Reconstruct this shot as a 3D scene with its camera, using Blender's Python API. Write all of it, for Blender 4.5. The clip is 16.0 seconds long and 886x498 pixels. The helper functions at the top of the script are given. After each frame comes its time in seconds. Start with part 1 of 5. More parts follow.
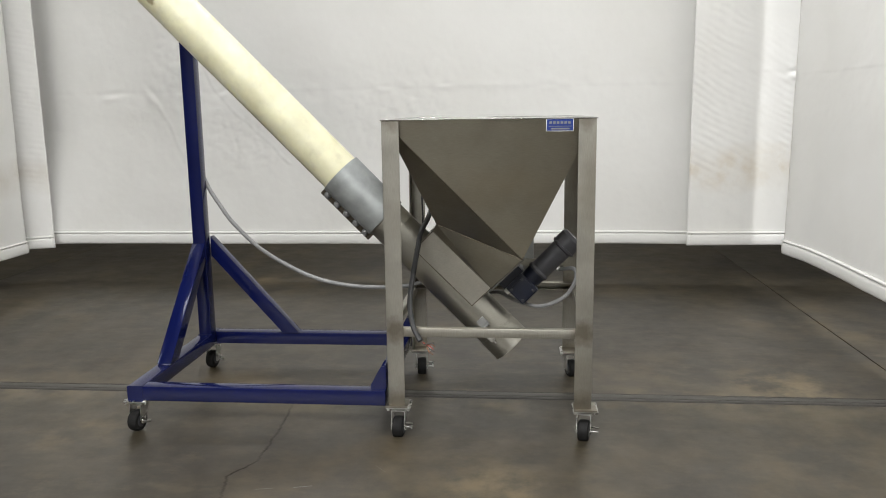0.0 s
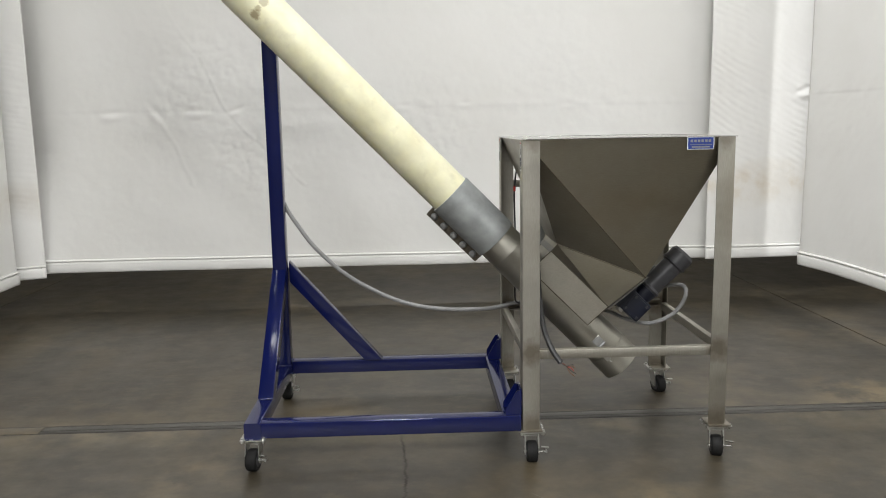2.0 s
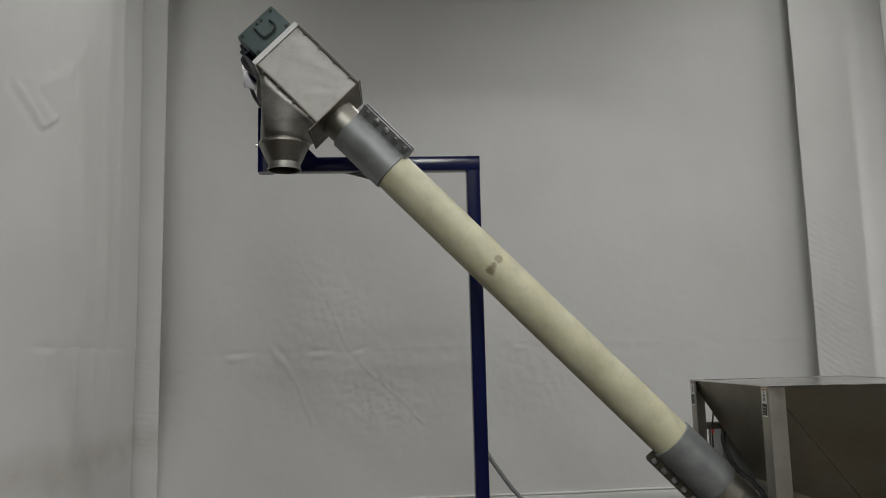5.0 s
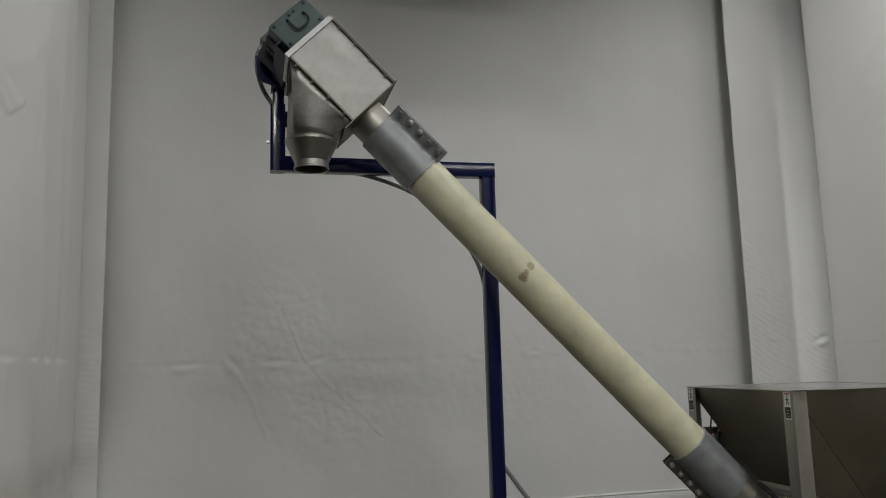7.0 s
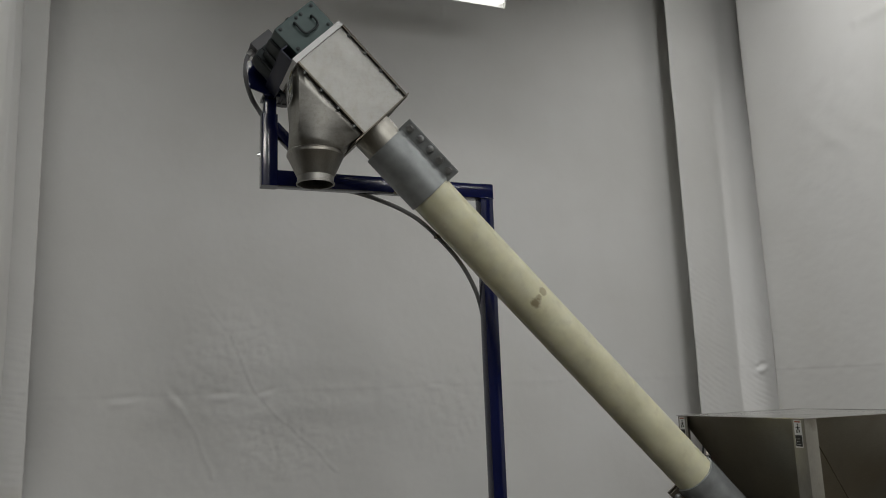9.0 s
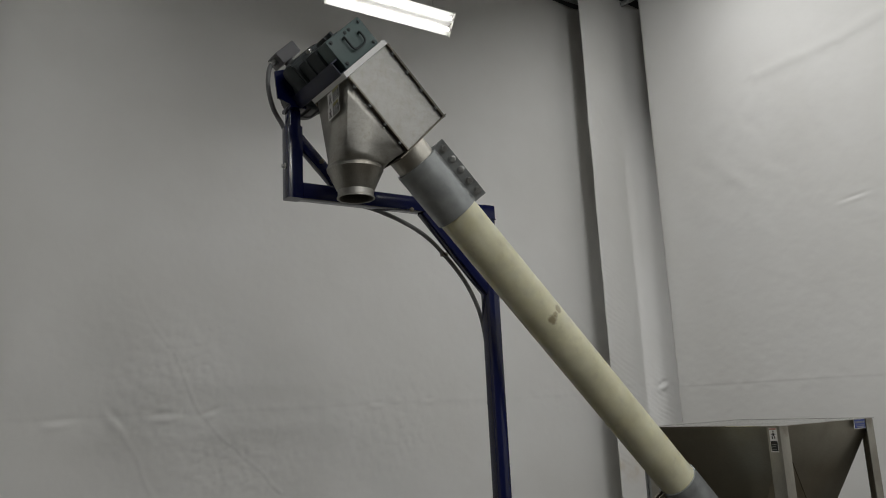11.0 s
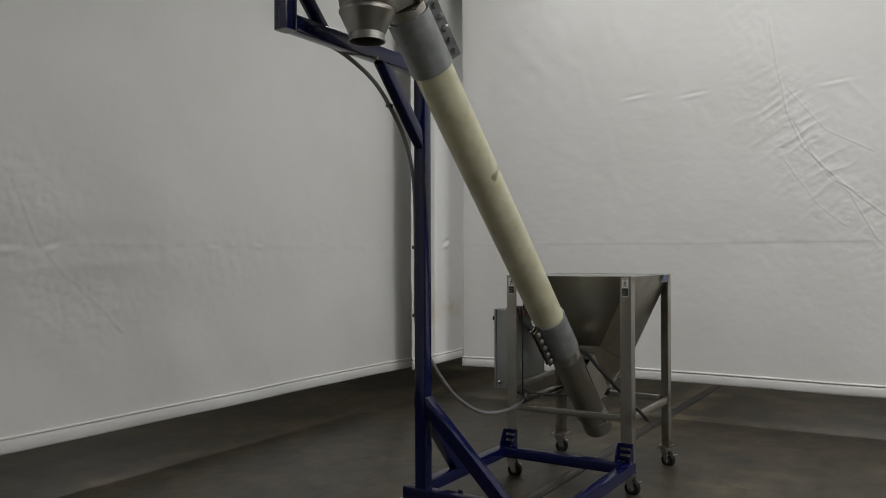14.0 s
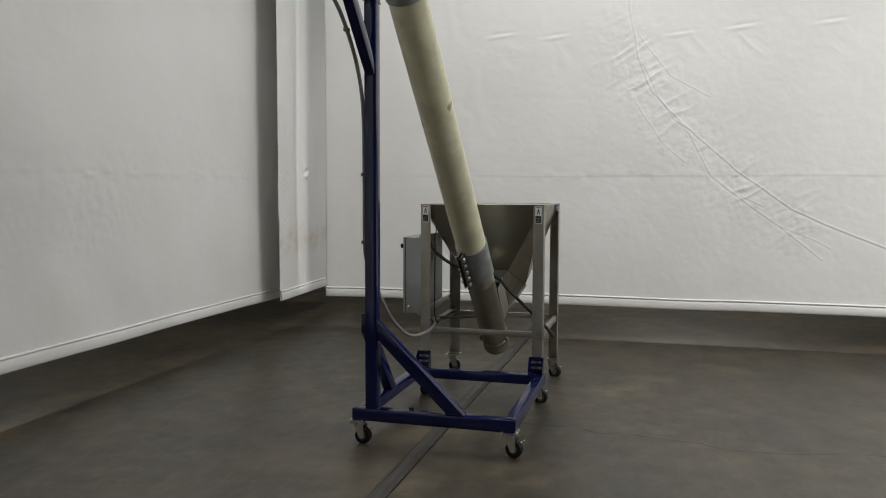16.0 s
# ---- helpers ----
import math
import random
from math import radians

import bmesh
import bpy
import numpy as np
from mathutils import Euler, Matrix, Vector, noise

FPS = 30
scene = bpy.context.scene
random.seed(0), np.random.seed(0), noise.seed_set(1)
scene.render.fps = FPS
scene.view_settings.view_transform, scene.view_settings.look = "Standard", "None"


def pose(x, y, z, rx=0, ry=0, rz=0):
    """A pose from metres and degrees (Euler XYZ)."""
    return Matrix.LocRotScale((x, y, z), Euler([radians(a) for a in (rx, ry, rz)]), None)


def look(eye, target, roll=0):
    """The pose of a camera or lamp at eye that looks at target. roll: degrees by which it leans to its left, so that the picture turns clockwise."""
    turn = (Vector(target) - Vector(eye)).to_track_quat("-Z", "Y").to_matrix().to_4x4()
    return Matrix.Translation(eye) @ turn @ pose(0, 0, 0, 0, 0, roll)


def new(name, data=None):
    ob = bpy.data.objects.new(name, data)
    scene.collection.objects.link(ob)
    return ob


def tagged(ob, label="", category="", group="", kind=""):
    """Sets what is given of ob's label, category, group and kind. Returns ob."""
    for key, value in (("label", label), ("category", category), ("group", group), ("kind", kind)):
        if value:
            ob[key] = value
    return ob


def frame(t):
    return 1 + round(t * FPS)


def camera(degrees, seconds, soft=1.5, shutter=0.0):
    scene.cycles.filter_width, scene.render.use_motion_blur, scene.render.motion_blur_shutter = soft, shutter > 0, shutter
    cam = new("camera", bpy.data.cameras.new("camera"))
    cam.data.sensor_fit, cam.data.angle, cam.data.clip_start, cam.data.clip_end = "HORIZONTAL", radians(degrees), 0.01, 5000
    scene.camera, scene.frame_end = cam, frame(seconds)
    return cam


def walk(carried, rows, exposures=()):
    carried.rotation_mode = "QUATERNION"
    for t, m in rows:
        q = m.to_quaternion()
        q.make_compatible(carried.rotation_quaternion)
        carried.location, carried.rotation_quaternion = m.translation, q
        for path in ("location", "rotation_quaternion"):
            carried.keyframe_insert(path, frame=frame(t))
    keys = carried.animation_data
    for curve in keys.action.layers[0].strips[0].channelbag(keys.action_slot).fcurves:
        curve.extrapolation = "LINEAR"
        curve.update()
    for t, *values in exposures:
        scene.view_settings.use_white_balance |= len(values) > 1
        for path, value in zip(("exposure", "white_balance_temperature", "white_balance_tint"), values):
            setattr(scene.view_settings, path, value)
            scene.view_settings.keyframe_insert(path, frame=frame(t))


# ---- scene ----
cam = camera(59.1, 16.0, soft=1.0)
PATH = [
    (0, (0.578, -3.349, 1.47), (0.392, -1.389, 1.119), -0.8),
    (0.5, (0.266, -3.376, 1.476), (0.159, -1.407, 1.142), -0.8),
    (1, (-0.003, -3.383, 1.489), (-0.042, -1.41, 1.164), -1.1),
    (1.5, (-0.235, -3.335, 1.487), (-0.221, -1.358, 1.181), -1.1),
    (2, (-0.452, -3.307, 1.488), (-0.386, -1.332, 1.179), -1.0),
    (2.5, (-0.741, -3.343, 1.501), (-0.597, -1.372, 1.199), -1.0),
    (3, (-0.957, -3.362, 1.524), (-0.897, -1.375, 1.297), -1.6),
    (3.5, (-1.116, -3.323, 1.543), (-1.059, -1.326, 1.456), -2.0),
    (4, (-1.276, -3.302, 1.563), (-1.215, -1.305, 1.638), -2.2),
    (4.5, (-1.444, -3.329, 1.58), (-1.355, -1.34, 1.772), -2.1),
    (5, (-1.649, -3.393, 1.608), (-1.515, -1.415, 1.873), -1.4),
    (7.5, (-2.586, -3.106, 1.594), (-2.031, -1.208, 1.891), -1.8),
    (8, (-2.686, -2.985, 1.614), (-2.068, -1.109, 1.926), -2.1),
    (8.5, (-2.8, -2.885, 1.621), (-2.122, -1.032, 1.947), -2.7),
    (9, (-2.919, -2.839, 1.622), (-2.183, -1.013, 1.976), -2.1),
    (9.5, (-3.125, -2.809, 1.618), (-2.306, -1.027, 2.012), -2.8),
    (11.8, (-4.131, -2.355, 1.606), (-2.906, -0.818, 1.973), -0.7),
    (12, (-4.236, -2.319, 1.589), (-2.979, -0.803, 1.94), 0.0),
    (12.5, (-4.436, -2.118, 1.562), (-3.046, -0.708, 1.842), 0.2),
    (13, (-4.598, -1.967, 1.561), (-3.092, -0.666, 1.759), 0.2),
    (13.5, (-4.835, -1.811, 1.569), (-3.221, -0.636, 1.69), -0.6),
    (14, (-4.99, -1.675, 1.559), (-3.295, -0.613, 1.581), -0.2),
    (14.5, (-5.082, -1.478, 1.508), (-3.334, -0.506, 1.472), 0.0),
    (15, (-5.17, -1.255, 1.505), (-3.364, -0.4, 1.422), 0.5),
    (15.5, (-5.374, -0.993, 1.512), (-3.495, -0.317, 1.399), 0.3),
    (16, (-5.533, -0.786, 1.518), (-3.61, -0.255, 1.373), 0.2),
]
walk(cam, [(t, look(eye, target, roll)) for t, eye, target, roll in PATH],
     [(0, 0.05), (2.5, 0.0), (3.5, -0.52), (4.0, -0.93), (5.0, -1.30), (9.0, -1.38), (12.5, -1.29), (14.0, -1.22), (15.0, -0.99), (16.0, -0.75)])

# ---- world and lights ----
world = bpy.data.worlds.new("hall_air")
world.use_nodes = True
world.node_tree.nodes["Background"].inputs[0].default_value = (0.9, 0.95, 1.0, 1)
world.node_tree.nodes["Background"].inputs[1].default_value = 0.02
scene.world = world


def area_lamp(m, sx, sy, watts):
    data = bpy.data.lights.new("tube_and_fill_light", "AREA")
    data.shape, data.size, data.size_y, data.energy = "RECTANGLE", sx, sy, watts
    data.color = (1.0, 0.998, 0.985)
    ob = new("tube_and_fill_light", data)
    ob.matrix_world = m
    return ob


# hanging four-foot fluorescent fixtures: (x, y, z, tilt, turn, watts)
# first is seen, fourth inferred from wall glow; the rest added as fill
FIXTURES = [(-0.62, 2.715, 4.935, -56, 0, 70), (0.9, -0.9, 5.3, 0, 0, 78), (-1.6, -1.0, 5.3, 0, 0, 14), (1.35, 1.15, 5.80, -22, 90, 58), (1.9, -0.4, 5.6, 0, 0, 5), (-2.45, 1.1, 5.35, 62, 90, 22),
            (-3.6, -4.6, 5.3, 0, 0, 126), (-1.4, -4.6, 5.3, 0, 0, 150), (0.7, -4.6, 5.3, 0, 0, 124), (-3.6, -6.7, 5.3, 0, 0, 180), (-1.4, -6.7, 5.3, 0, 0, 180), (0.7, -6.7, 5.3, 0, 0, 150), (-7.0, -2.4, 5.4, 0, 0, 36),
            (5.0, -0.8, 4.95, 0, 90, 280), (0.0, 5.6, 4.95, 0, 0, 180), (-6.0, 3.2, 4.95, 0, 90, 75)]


# ---- materials ----
def mat(name):
    m = bpy.data.materials.new(name)
    m.use_nodes = True
    nt = m.node_tree
    return m, nt.nodes, nt.links, nt.nodes["Principled BSDF"]


def noise_node(N, L, scale, detail=4, rough=0.55, vec=None, stretch=None):
    n = N.new("ShaderNodeTexNoise")
    n.inputs["Scale"].default_value, n.inputs["Detail"].default_value, n.inputs["Roughness"].default_value = scale, detail, rough
    if vec is None:
        g = N.new("ShaderNodeNewGeometry")
        vec = g.outputs["Position"]
    if stretch:
        mp = N.new("ShaderNodeMapping")
        mp.inputs["Scale"].default_value = stretch
        L.new(vec, mp.inputs["Vector"])
        vec = mp.outputs["Vector"]
    L.new(vec, n.inputs["Vector"])
    return n.outputs["Fac"]


def ramp(N, L, fac, lo, hi, a, b):
    r = N.new("ShaderNodeMapRange")
    r.inputs["From Min"].default_value, r.inputs["From Max"].default_value = lo, hi
    r.inputs["To Min"].default_value, r.inputs["To Max"].default_value = a, b
    L.new(fac, r.inputs["Value"])
    return r.outputs["Result"]


def mix(N, L, fac, a, b):
    n = N.new("ShaderNodeMix")
    n.data_type = "RGBA"
    if hasattr(fac, "is_linked"):
        L.new(fac, n.inputs[0])
    else:
        n.inputs[0].default_value = fac
    for socket, v in ((n.inputs[6], a), (n.inputs[7], b)):
        if hasattr(v, "is_linked"):
            L.new(v, socket)
        else:
            socket.default_value = (*v, 1)
    return n.outputs[2]


def math_node(N, L, op, a, b=None, clamp=False):
    n = N.new("ShaderNodeMath")
    n.operation, n.use_clamp = op, clamp
    for socket, v in ((n.inputs[0], a), (n.inputs[1], b)):
        if v is None:
            continue
        if hasattr(v, "is_linked"):
            L.new(v, socket)
        else:
            socket.default_value = v
    return n.outputs[0]


def bump(N, L, bsdf, height, strength, dist=0.01, chain=None):
    b = N.new("ShaderNodeBump")
    b.inputs["Strength"].default_value, b.inputs["Distance"].default_value = strength, dist
    L.new(height, b.inputs["Height"])
    if chain:
        L.new(chain, b.inputs["Normal"])
    L.new(b.outputs["Normal"], bsdf.inputs["Normal"])
    return b.outputs["Normal"]


def plain(name, color, rough=0.5, metal=0.0, vary=0.15, scale=25.0, bumps=0.1, coat=0.0):
    """A surface of one stuff, with grain and larger blotches in tone and gloss."""
    m, N, L, p = mat(name)
    dark = tuple(c * (1 - vary) for c in color)
    lite = tuple(min(1, c * (1 + vary)) for c in color)
    fine = noise_node(N, L, scale, 6)
    big = noise_node(N, L, scale * 0.12, 3)
    c1 = mix(N, L, ramp(N, L, fine, 0.3, 0.7, 0, 1), dark, lite)
    c2 = mix(N, L, ramp(N, L, big, 0.35, 0.7, 0, 0.5), c1, dark)
    L.new(c2, p.inputs["Base Color"])
    L.new(ramp(N, L, big, 0.3, 0.7, max(0.02, rough * 0.8), min(1, rough * 1.25)), p.inputs["Roughness"])
    p.inputs["Metallic"].default_value = metal
    p.inputs["Coat Weight"].default_value = coat
    if bumps:
        bump(N, L, p, fine, bumps, 0.004)
    return m


def stainless(name, color, rough, stretch=(3, 3, 60), tarnish=(0.30, 0.22, 0.12), amount=0.25, burns=(), relief=0.06, cloudy=0.35):
    """Mill-finish stainless sheet: fine rolled lines, cloudy gloss, brown heat tint in places."""
    m, N, L, p = mat(name)
    lines = noise_node(N, L, 14, 4, 0.6, stretch=stretch)
    cloud = noise_node(N, L, 5, 3)
    tint = noise_node(N, L, 2.3, 2, 0.5)
    c = mix(N, L, ramp(N, L, lines, 0.3, 0.7, 0, 1), tuple(0.90 * v for v in color), tuple(1.08 * v for v in color))
    c = mix(N, L, ramp(N, L, cloud, 0.4, 0.7, 0, cloudy), c, tuple(0.72 * v for v in color))
    c = mix(N, L, ramp(N, L, tint, 0.50, 0.80, 0, amount), c, tarnish)
    g = N.new("ShaderNodeNewGeometry")
    for place, size, dark in burns:
        d = N.new("ShaderNodeVectorMath")
        d.operation = "DISTANCE"
        L.new(g.outputs["Position"], d.inputs[0])
        d.inputs[1].default_value = place
        near = math_node(N, L, "ADD", d.outputs["Value"], ramp(N, L, noise_node(N, L, 26, 4), 0, 1, -0.035, 0.035))
        c = mix(N, L, ramp(N, L, near, size * 0.3, size, dark, 0), c, (0.13, 0.10, 0.065))
    L.new(c, p.inputs["Base Color"])
    p.inputs["Metallic"].default_value = 1.0
    L.new(ramp(N, L, cloud, 0.3, 0.7, rough * 0.85, rough * 1.3), p.inputs["Roughness"])
    bump(N, L, p, lines, relief, 0.002)
    return m


def stained_sheet(name, color, rough):
    """Used stainless sheet: pickled grey with fine speckled stains, wipe marks and runs."""
    m, N, L, p = mat(name)
    wipe = noise_node(N, L, 9, 6, 0.65, stretch=(1, 1, 2.2))
    speck = noise_node(N, L, 70, 5, 0.7)
    runs = noise_node(N, L, 20, 5, 0.6, stretch=(1.6, 1.6, 0.8))
    c = mix(N, L, ramp(N, L, wipe, 0.36, 0.66, 0, 1), tuple(0.80 * v for v in color), tuple(1.12 * v for v in color))
    c = mix(N, L, ramp(N, L, runs, 0.50, 0.76, 0, 0.30), c, (0.17, 0.15, 0.115))
    c = mix(N, L, ramp(N, L, speck, 0.50, 0.78, 0, 0.35), c, (0.15, 0.135, 0.11))
    L.new(c, p.inputs["Base Color"])
    p.inputs["Metallic"].default_value = 1.0
    L.new(ramp(N, L, wipe, 0.3, 0.7, rough * 0.85, rough * 1.3), p.inputs["Roughness"])
    bump(N, L, p, speck, 0.03, 0.002)
    return m


def vinyl(name, stain=None, light=0.80, tint=(0.46, 0.34, 0.19), patchy=0.12):
    """White tarpaulin: woven scrim under a vinyl skin, a little grimy. Brown band (height, half width, strength): tide
    mark, or painted shadow.
    """
    m, N, L, p = mat(name)
    big = noise_node(N, L, 0.9, 5)
    fine = noise_node(N, L, 260, 2)
    rum = noise_node(N, L, 22, 5, 0.6)
    c = mix(N, L, ramp(N, L, big, 0.35, 0.72, 0, 1), (light, light * 0.995, light * 0.97), (light * 0.93, light * 0.92, light * 0.885))
    if stain:
        height, half, strength = stain
        g = N.new("ShaderNodeNewGeometry")
        s = N.new("ShaderNodeSeparateXYZ")
        L.new(g.outputs["Position"], s.inputs[0])
        wob = ramp(N, L, noise_node(N, L, 2.2, 4), 0, 1, -0.12, 0.12)
        d = math_node(N, L, "ABSOLUTE", math_node(N, L, "SUBTRACT", math_node(N, L, "ADD", s.outputs[2], wob), height))
        band = ramp(N, L, d, 0, half, 1, 0)
        patch = ramp(N, L, noise_node(N, L, 5.5, 6, 0.6), 0.42, 0.72, patchy, 1)
        c = mix(N, L, math_node(N, L, "MULTIPLY", math_node(N, L, "MULTIPLY", band, patch), strength, True), c, tint)
    L.new(c, p.inputs["Base Color"])
    p.inputs["Roughness"].default_value = 0.62
    p.inputs["Specular IOR Level"].default_value = 0.12
    first = bump(N, L, p, rum, 0.10, 0.012)
    bump(N, L, p, fine, 0.05, 0.002, first)
    return m


def concrete():
    """Old sealed slab: brown-grey blotches, burnished patches, scuffs and one wandering crack."""
    m, N, L, p = mat("sealed_concrete")
    big = noise_node(N, L, 0.55, 4, 0.55)
    mid = noise_node(N, L, 1.7, 9, 0.62)
    blot = noise_node(N, L, 4.5, 10, 0.66)
    fine = noise_node(N, L, 30, 8, 0.75)
    grit = noise_node(N, L, 160, 3, 0.6)
    sweep = noise_node(N, L, 1.3, 8, 0.62, stretch=(0.30, 1.7, 1))
    scuff = noise_node(N, L, 3.0, 9, 0.70, stretch=(0.6, 3.2, 1))
    c = mix(N, L, ramp(N, L, big, 0.33, 0.67, 0, 1), (0.0204, 0.0164, 0.0097), (0.0393, 0.0316, 0.0195))
    c = mix(N, L, ramp(N, L, mid, 0.42, 0.68, 0, 0.80), c, (0.0560, 0.0443, 0.0253))
    c = mix(N, L, ramp(N, L, sweep, 0.44, 0.66, 0, 0.65), c, (0.0219, 0.0180, 0.0114))
    c = mix(N, L, ramp(N, L, blot, 0.42, 0.66, 0, 0.60), c, (0.0219, 0.0180, 0.0115))
    c = mix(N, L, ramp(N, L, scuff, 0.50, 0.70, 0, 0.62), c, (0.0605, 0.0495, 0.0318))
    c = mix(N, L, ramp(N, L, fine, 0.46, 0.68, 0, 0.55), c, (0.0166, 0.0140, 0.0106))
    c = mix(N, L, ramp(N, L, grit, 0.60, 0.76, 0, 0.25), c, (0.0454, 0.0378, 0.0273))
    mott = noise_node(N, L, 9, 9, 0.72, stretch=(0.7, 1.3, 1))
    c = mix(N, L, ramp(N, L, mott, 0.50, 0.66, 0, 0.55), c, (0.088, 0.0715, 0.044))
    g = N.new("ShaderNodeNewGeometry")
    s = N.new("ShaderNodeSeparateXYZ")
    L.new(g.outputs["Position"], s.inputs[0])
    # rubbed yellowish patches
    rub = math_node(N, L, "MULTIPLY", ramp(N, L, noise_node(N, L, 0.8, 3), 0.40, 0.66, 0, 1), ramp(N, L, noise_node(N, L, 2.6, 9, 0.66), 0.43, 0.66, 0, 0.75), True)
    c = mix(N, L, rub, c, (0.105, 0.079, 0.041))
    for place, size, k in (((2.0, 0.74, 0), 0.40, 0.85), ((0.50, -0.52, 0), 0.34, 0.75), ((-1.45, -0.05, 0), 0.30, 0.45), ((0.9, -0.75, 0), 0.30, 0.5)):
        d = N.new("ShaderNodeVectorMath")
        d.operation = "DISTANCE"
        L.new(g.outputs["Position"], d.inputs[0])
        d.inputs[1].default_value = place
        spot = math_node(N, L, "MULTIPLY", ramp(N, L, d.outputs["Value"], size * 0.3, size, k, 0), ramp(N, L, noise_node(N, L, 5.5, 8, 0.65), 0.44, 0.60, 0, 1), True)
        c = mix(N, L, spot, c, (0.150, 0.115, 0.062))
    # worn, paler edge along the filled joint
    dj = math_node(N, L, "ABSOLUTE", math_node(N, L, "SUBTRACT", s.outputs[1], 0.49))
    worn = math_node(N, L, "MULTIPLY", ramp(N, L, dj, 0.02, 0.28, 1, 0), ramp(N, L, noise_node(N, L, 2.0, 6, 0.66), 0.47, 0.66, 0, 0.9), True)
    c = mix(N, L, worn, c, (0.165, 0.130, 0.074))
    # dirt packed into the ragged joint edges
    for edge in (0.489, 0.589):
        off = math_node(N, L, "ABSOLUTE", math_node(N, L, "SUBTRACT", s.outputs[1], edge))
        wide = ramp(N, L, noise_node(N, L, 18, 6, 0.7), 0.38, 0.66, 0.001, 0.016)
        c = mix(N, L, math_node(N, L, "LESS_THAN", off, wide), c, (0.026, 0.021, 0.015))

    def wobble(scale, amp, seed):
        comb = N.new("ShaderNodeCombineXYZ")
        L.new(s.outputs[1], comb.inputs[0])
        comb.inputs[1].default_value = seed
        return ramp(N, L, noise_node(N, L, scale, 5, 0.7, comb.outputs[0]), 0, 1, -amp, amp)
    # the crack's wandering line, x by y
    way = N.new("ShaderNodeValToRGB")
    line = ((-2.06, -0.585), (-1.88, -0.600), (-1.56, -0.697), (-1.28, -0.728), (-1.15, -0.700), (-1.06, -0.630), (-0.76, -0.602), (-0.62, -0.562), (-0.45, -0.603), (-0.30, -0.520), (-0.04, -0.525), (0.45, -0.56))
    for k, (y, x) in enumerate(line):
        at = (y + 2.1) / 2.6
        stop = way.color_ramp.elements[k] if k < 2 else way.color_ramp.elements.new(at)
        if k < 2:
            stop.position = at
        v = (x + 0.8) / 0.4
        stop.color = (v, v, v, 1)
    L.new(math_node(N, L, "DIVIDE", math_node(N, L, "ADD", s.outputs[1], 2.1), 2.6), way.inputs[0])
    run = ramp(N, L, way.outputs[0], 0, 1, -0.8, -0.4)
    w = math_node(N, L, "ADD", run, wobble(14, 0.022, 8.1))
    dc = math_node(N, L, "ABSOLUTE", math_node(N, L, "SUBTRACT", s.outputs[0], w))
    crack = math_node(N, L, "MULTIPLY", ramp(N, L, dc, 0.0020, 0.010, 1, 0), ramp(N, L, noise_node(N, L, 6, 3), 0.35, 0.60, 0.35, 1.0), True)
    crack = math_node(N, L, "MULTIPLY", crack, ramp(N, L, s.outputs[1], 0.15, 0.49, 0.80, 0.0))
    c = mix(N, L, crack, c, (0.014, 0.012, 0.010))
    L.new(c, p.inputs["Base Color"])
    L.new(ramp(N, L, blot, 0.30, 0.70, 0.36, 0.50), p.inputs["Roughness"])
    L.new(ramp(N, L, crack, 0, 1, 0.85, 0.0), p.inputs["Specular IOR Level"])
    first = bump(N, L, p, math_node(N, L, "SUBTRACT", 1.0, crack), 0.35, 0.004)
    bump(N, L, p, mid, 0.012, 0.02, first)
    return m


def tube_plastic():
    """Cream polyethylene pipe: smudged, with two brown thumb-sized marks where a label came off."""
    m, N, L, p = mat("cream_polyethylene")
    smear = noise_node(N, L, 7, 5, 0.6)
    ring = noise_node(N, L, 16, 4)
    c = mix(N, L, ramp(N, L, smear, 0.35, 0.7, 0, 1), (0.72, 0.70, 0.505), (0.58, 0.56, 0.39))
    c = mix(N, L, ramp(N, L, ring, 0.56, 0.74, 0, 0.38), c, (0.46, 0.43, 0.30))
    g = N.new("ShaderNodeNewGeometry")
    for (x, y, z), rad, k in (((-1.168, 0.362, 2.000), 0.038, 0.85), ((-1.145, 0.366, 2.033), 0.022, 0.60), ((-1.118, 0.378, 2.062), 0.028, 0.60),
                              ((-1.47, 0.37, 2.47), 0.018, 0.45), ((-1.50, 0.36, 2.40), 0.020, 0.3), ((-1.10, 0.55, 1.93), 0.04, 0.6), ((-1.56, 0.36, 2.33), 0.05, 0.18)):
        d = N.new("ShaderNodeVectorMath")
        d.operation = "DISTANCE"
        L.new(g.outputs["Position"], d.inputs[0])
        d.inputs[1].default_value = (x, y, z)
        spot = math_node(N, L, "ADD", d.outputs["Value"], ramp(N, L, noise_node(N, L, 60, 3), 0, 1, -0.010, 0.010))
        c = mix(N, L, ramp(N, L, spot, rad * 0.7, rad, k, 0), c, (0.24, 0.19, 0.10))
    L.new(c, p.inputs["Base Color"])
    p.inputs["Roughness"].default_value = 0.38
    p.inputs["Subsurface Weight"].default_value = 0.6
    p.inputs["Subsurface Radius"].default_value = (0.12, 0.11, 0.075)
    bump(N, L, p, smear, 0.04, 0.004)
    return m


def glow(name, color, strength):
    m, N, L, p = mat(name)
    p.inputs["Emission Color"].default_value = (*color, 1)
    p.inputs["Emission Strength"].default_value = strength
    p.inputs["Base Color"].default_value = (0.9, 0.9, 0.9, 1)
    return m


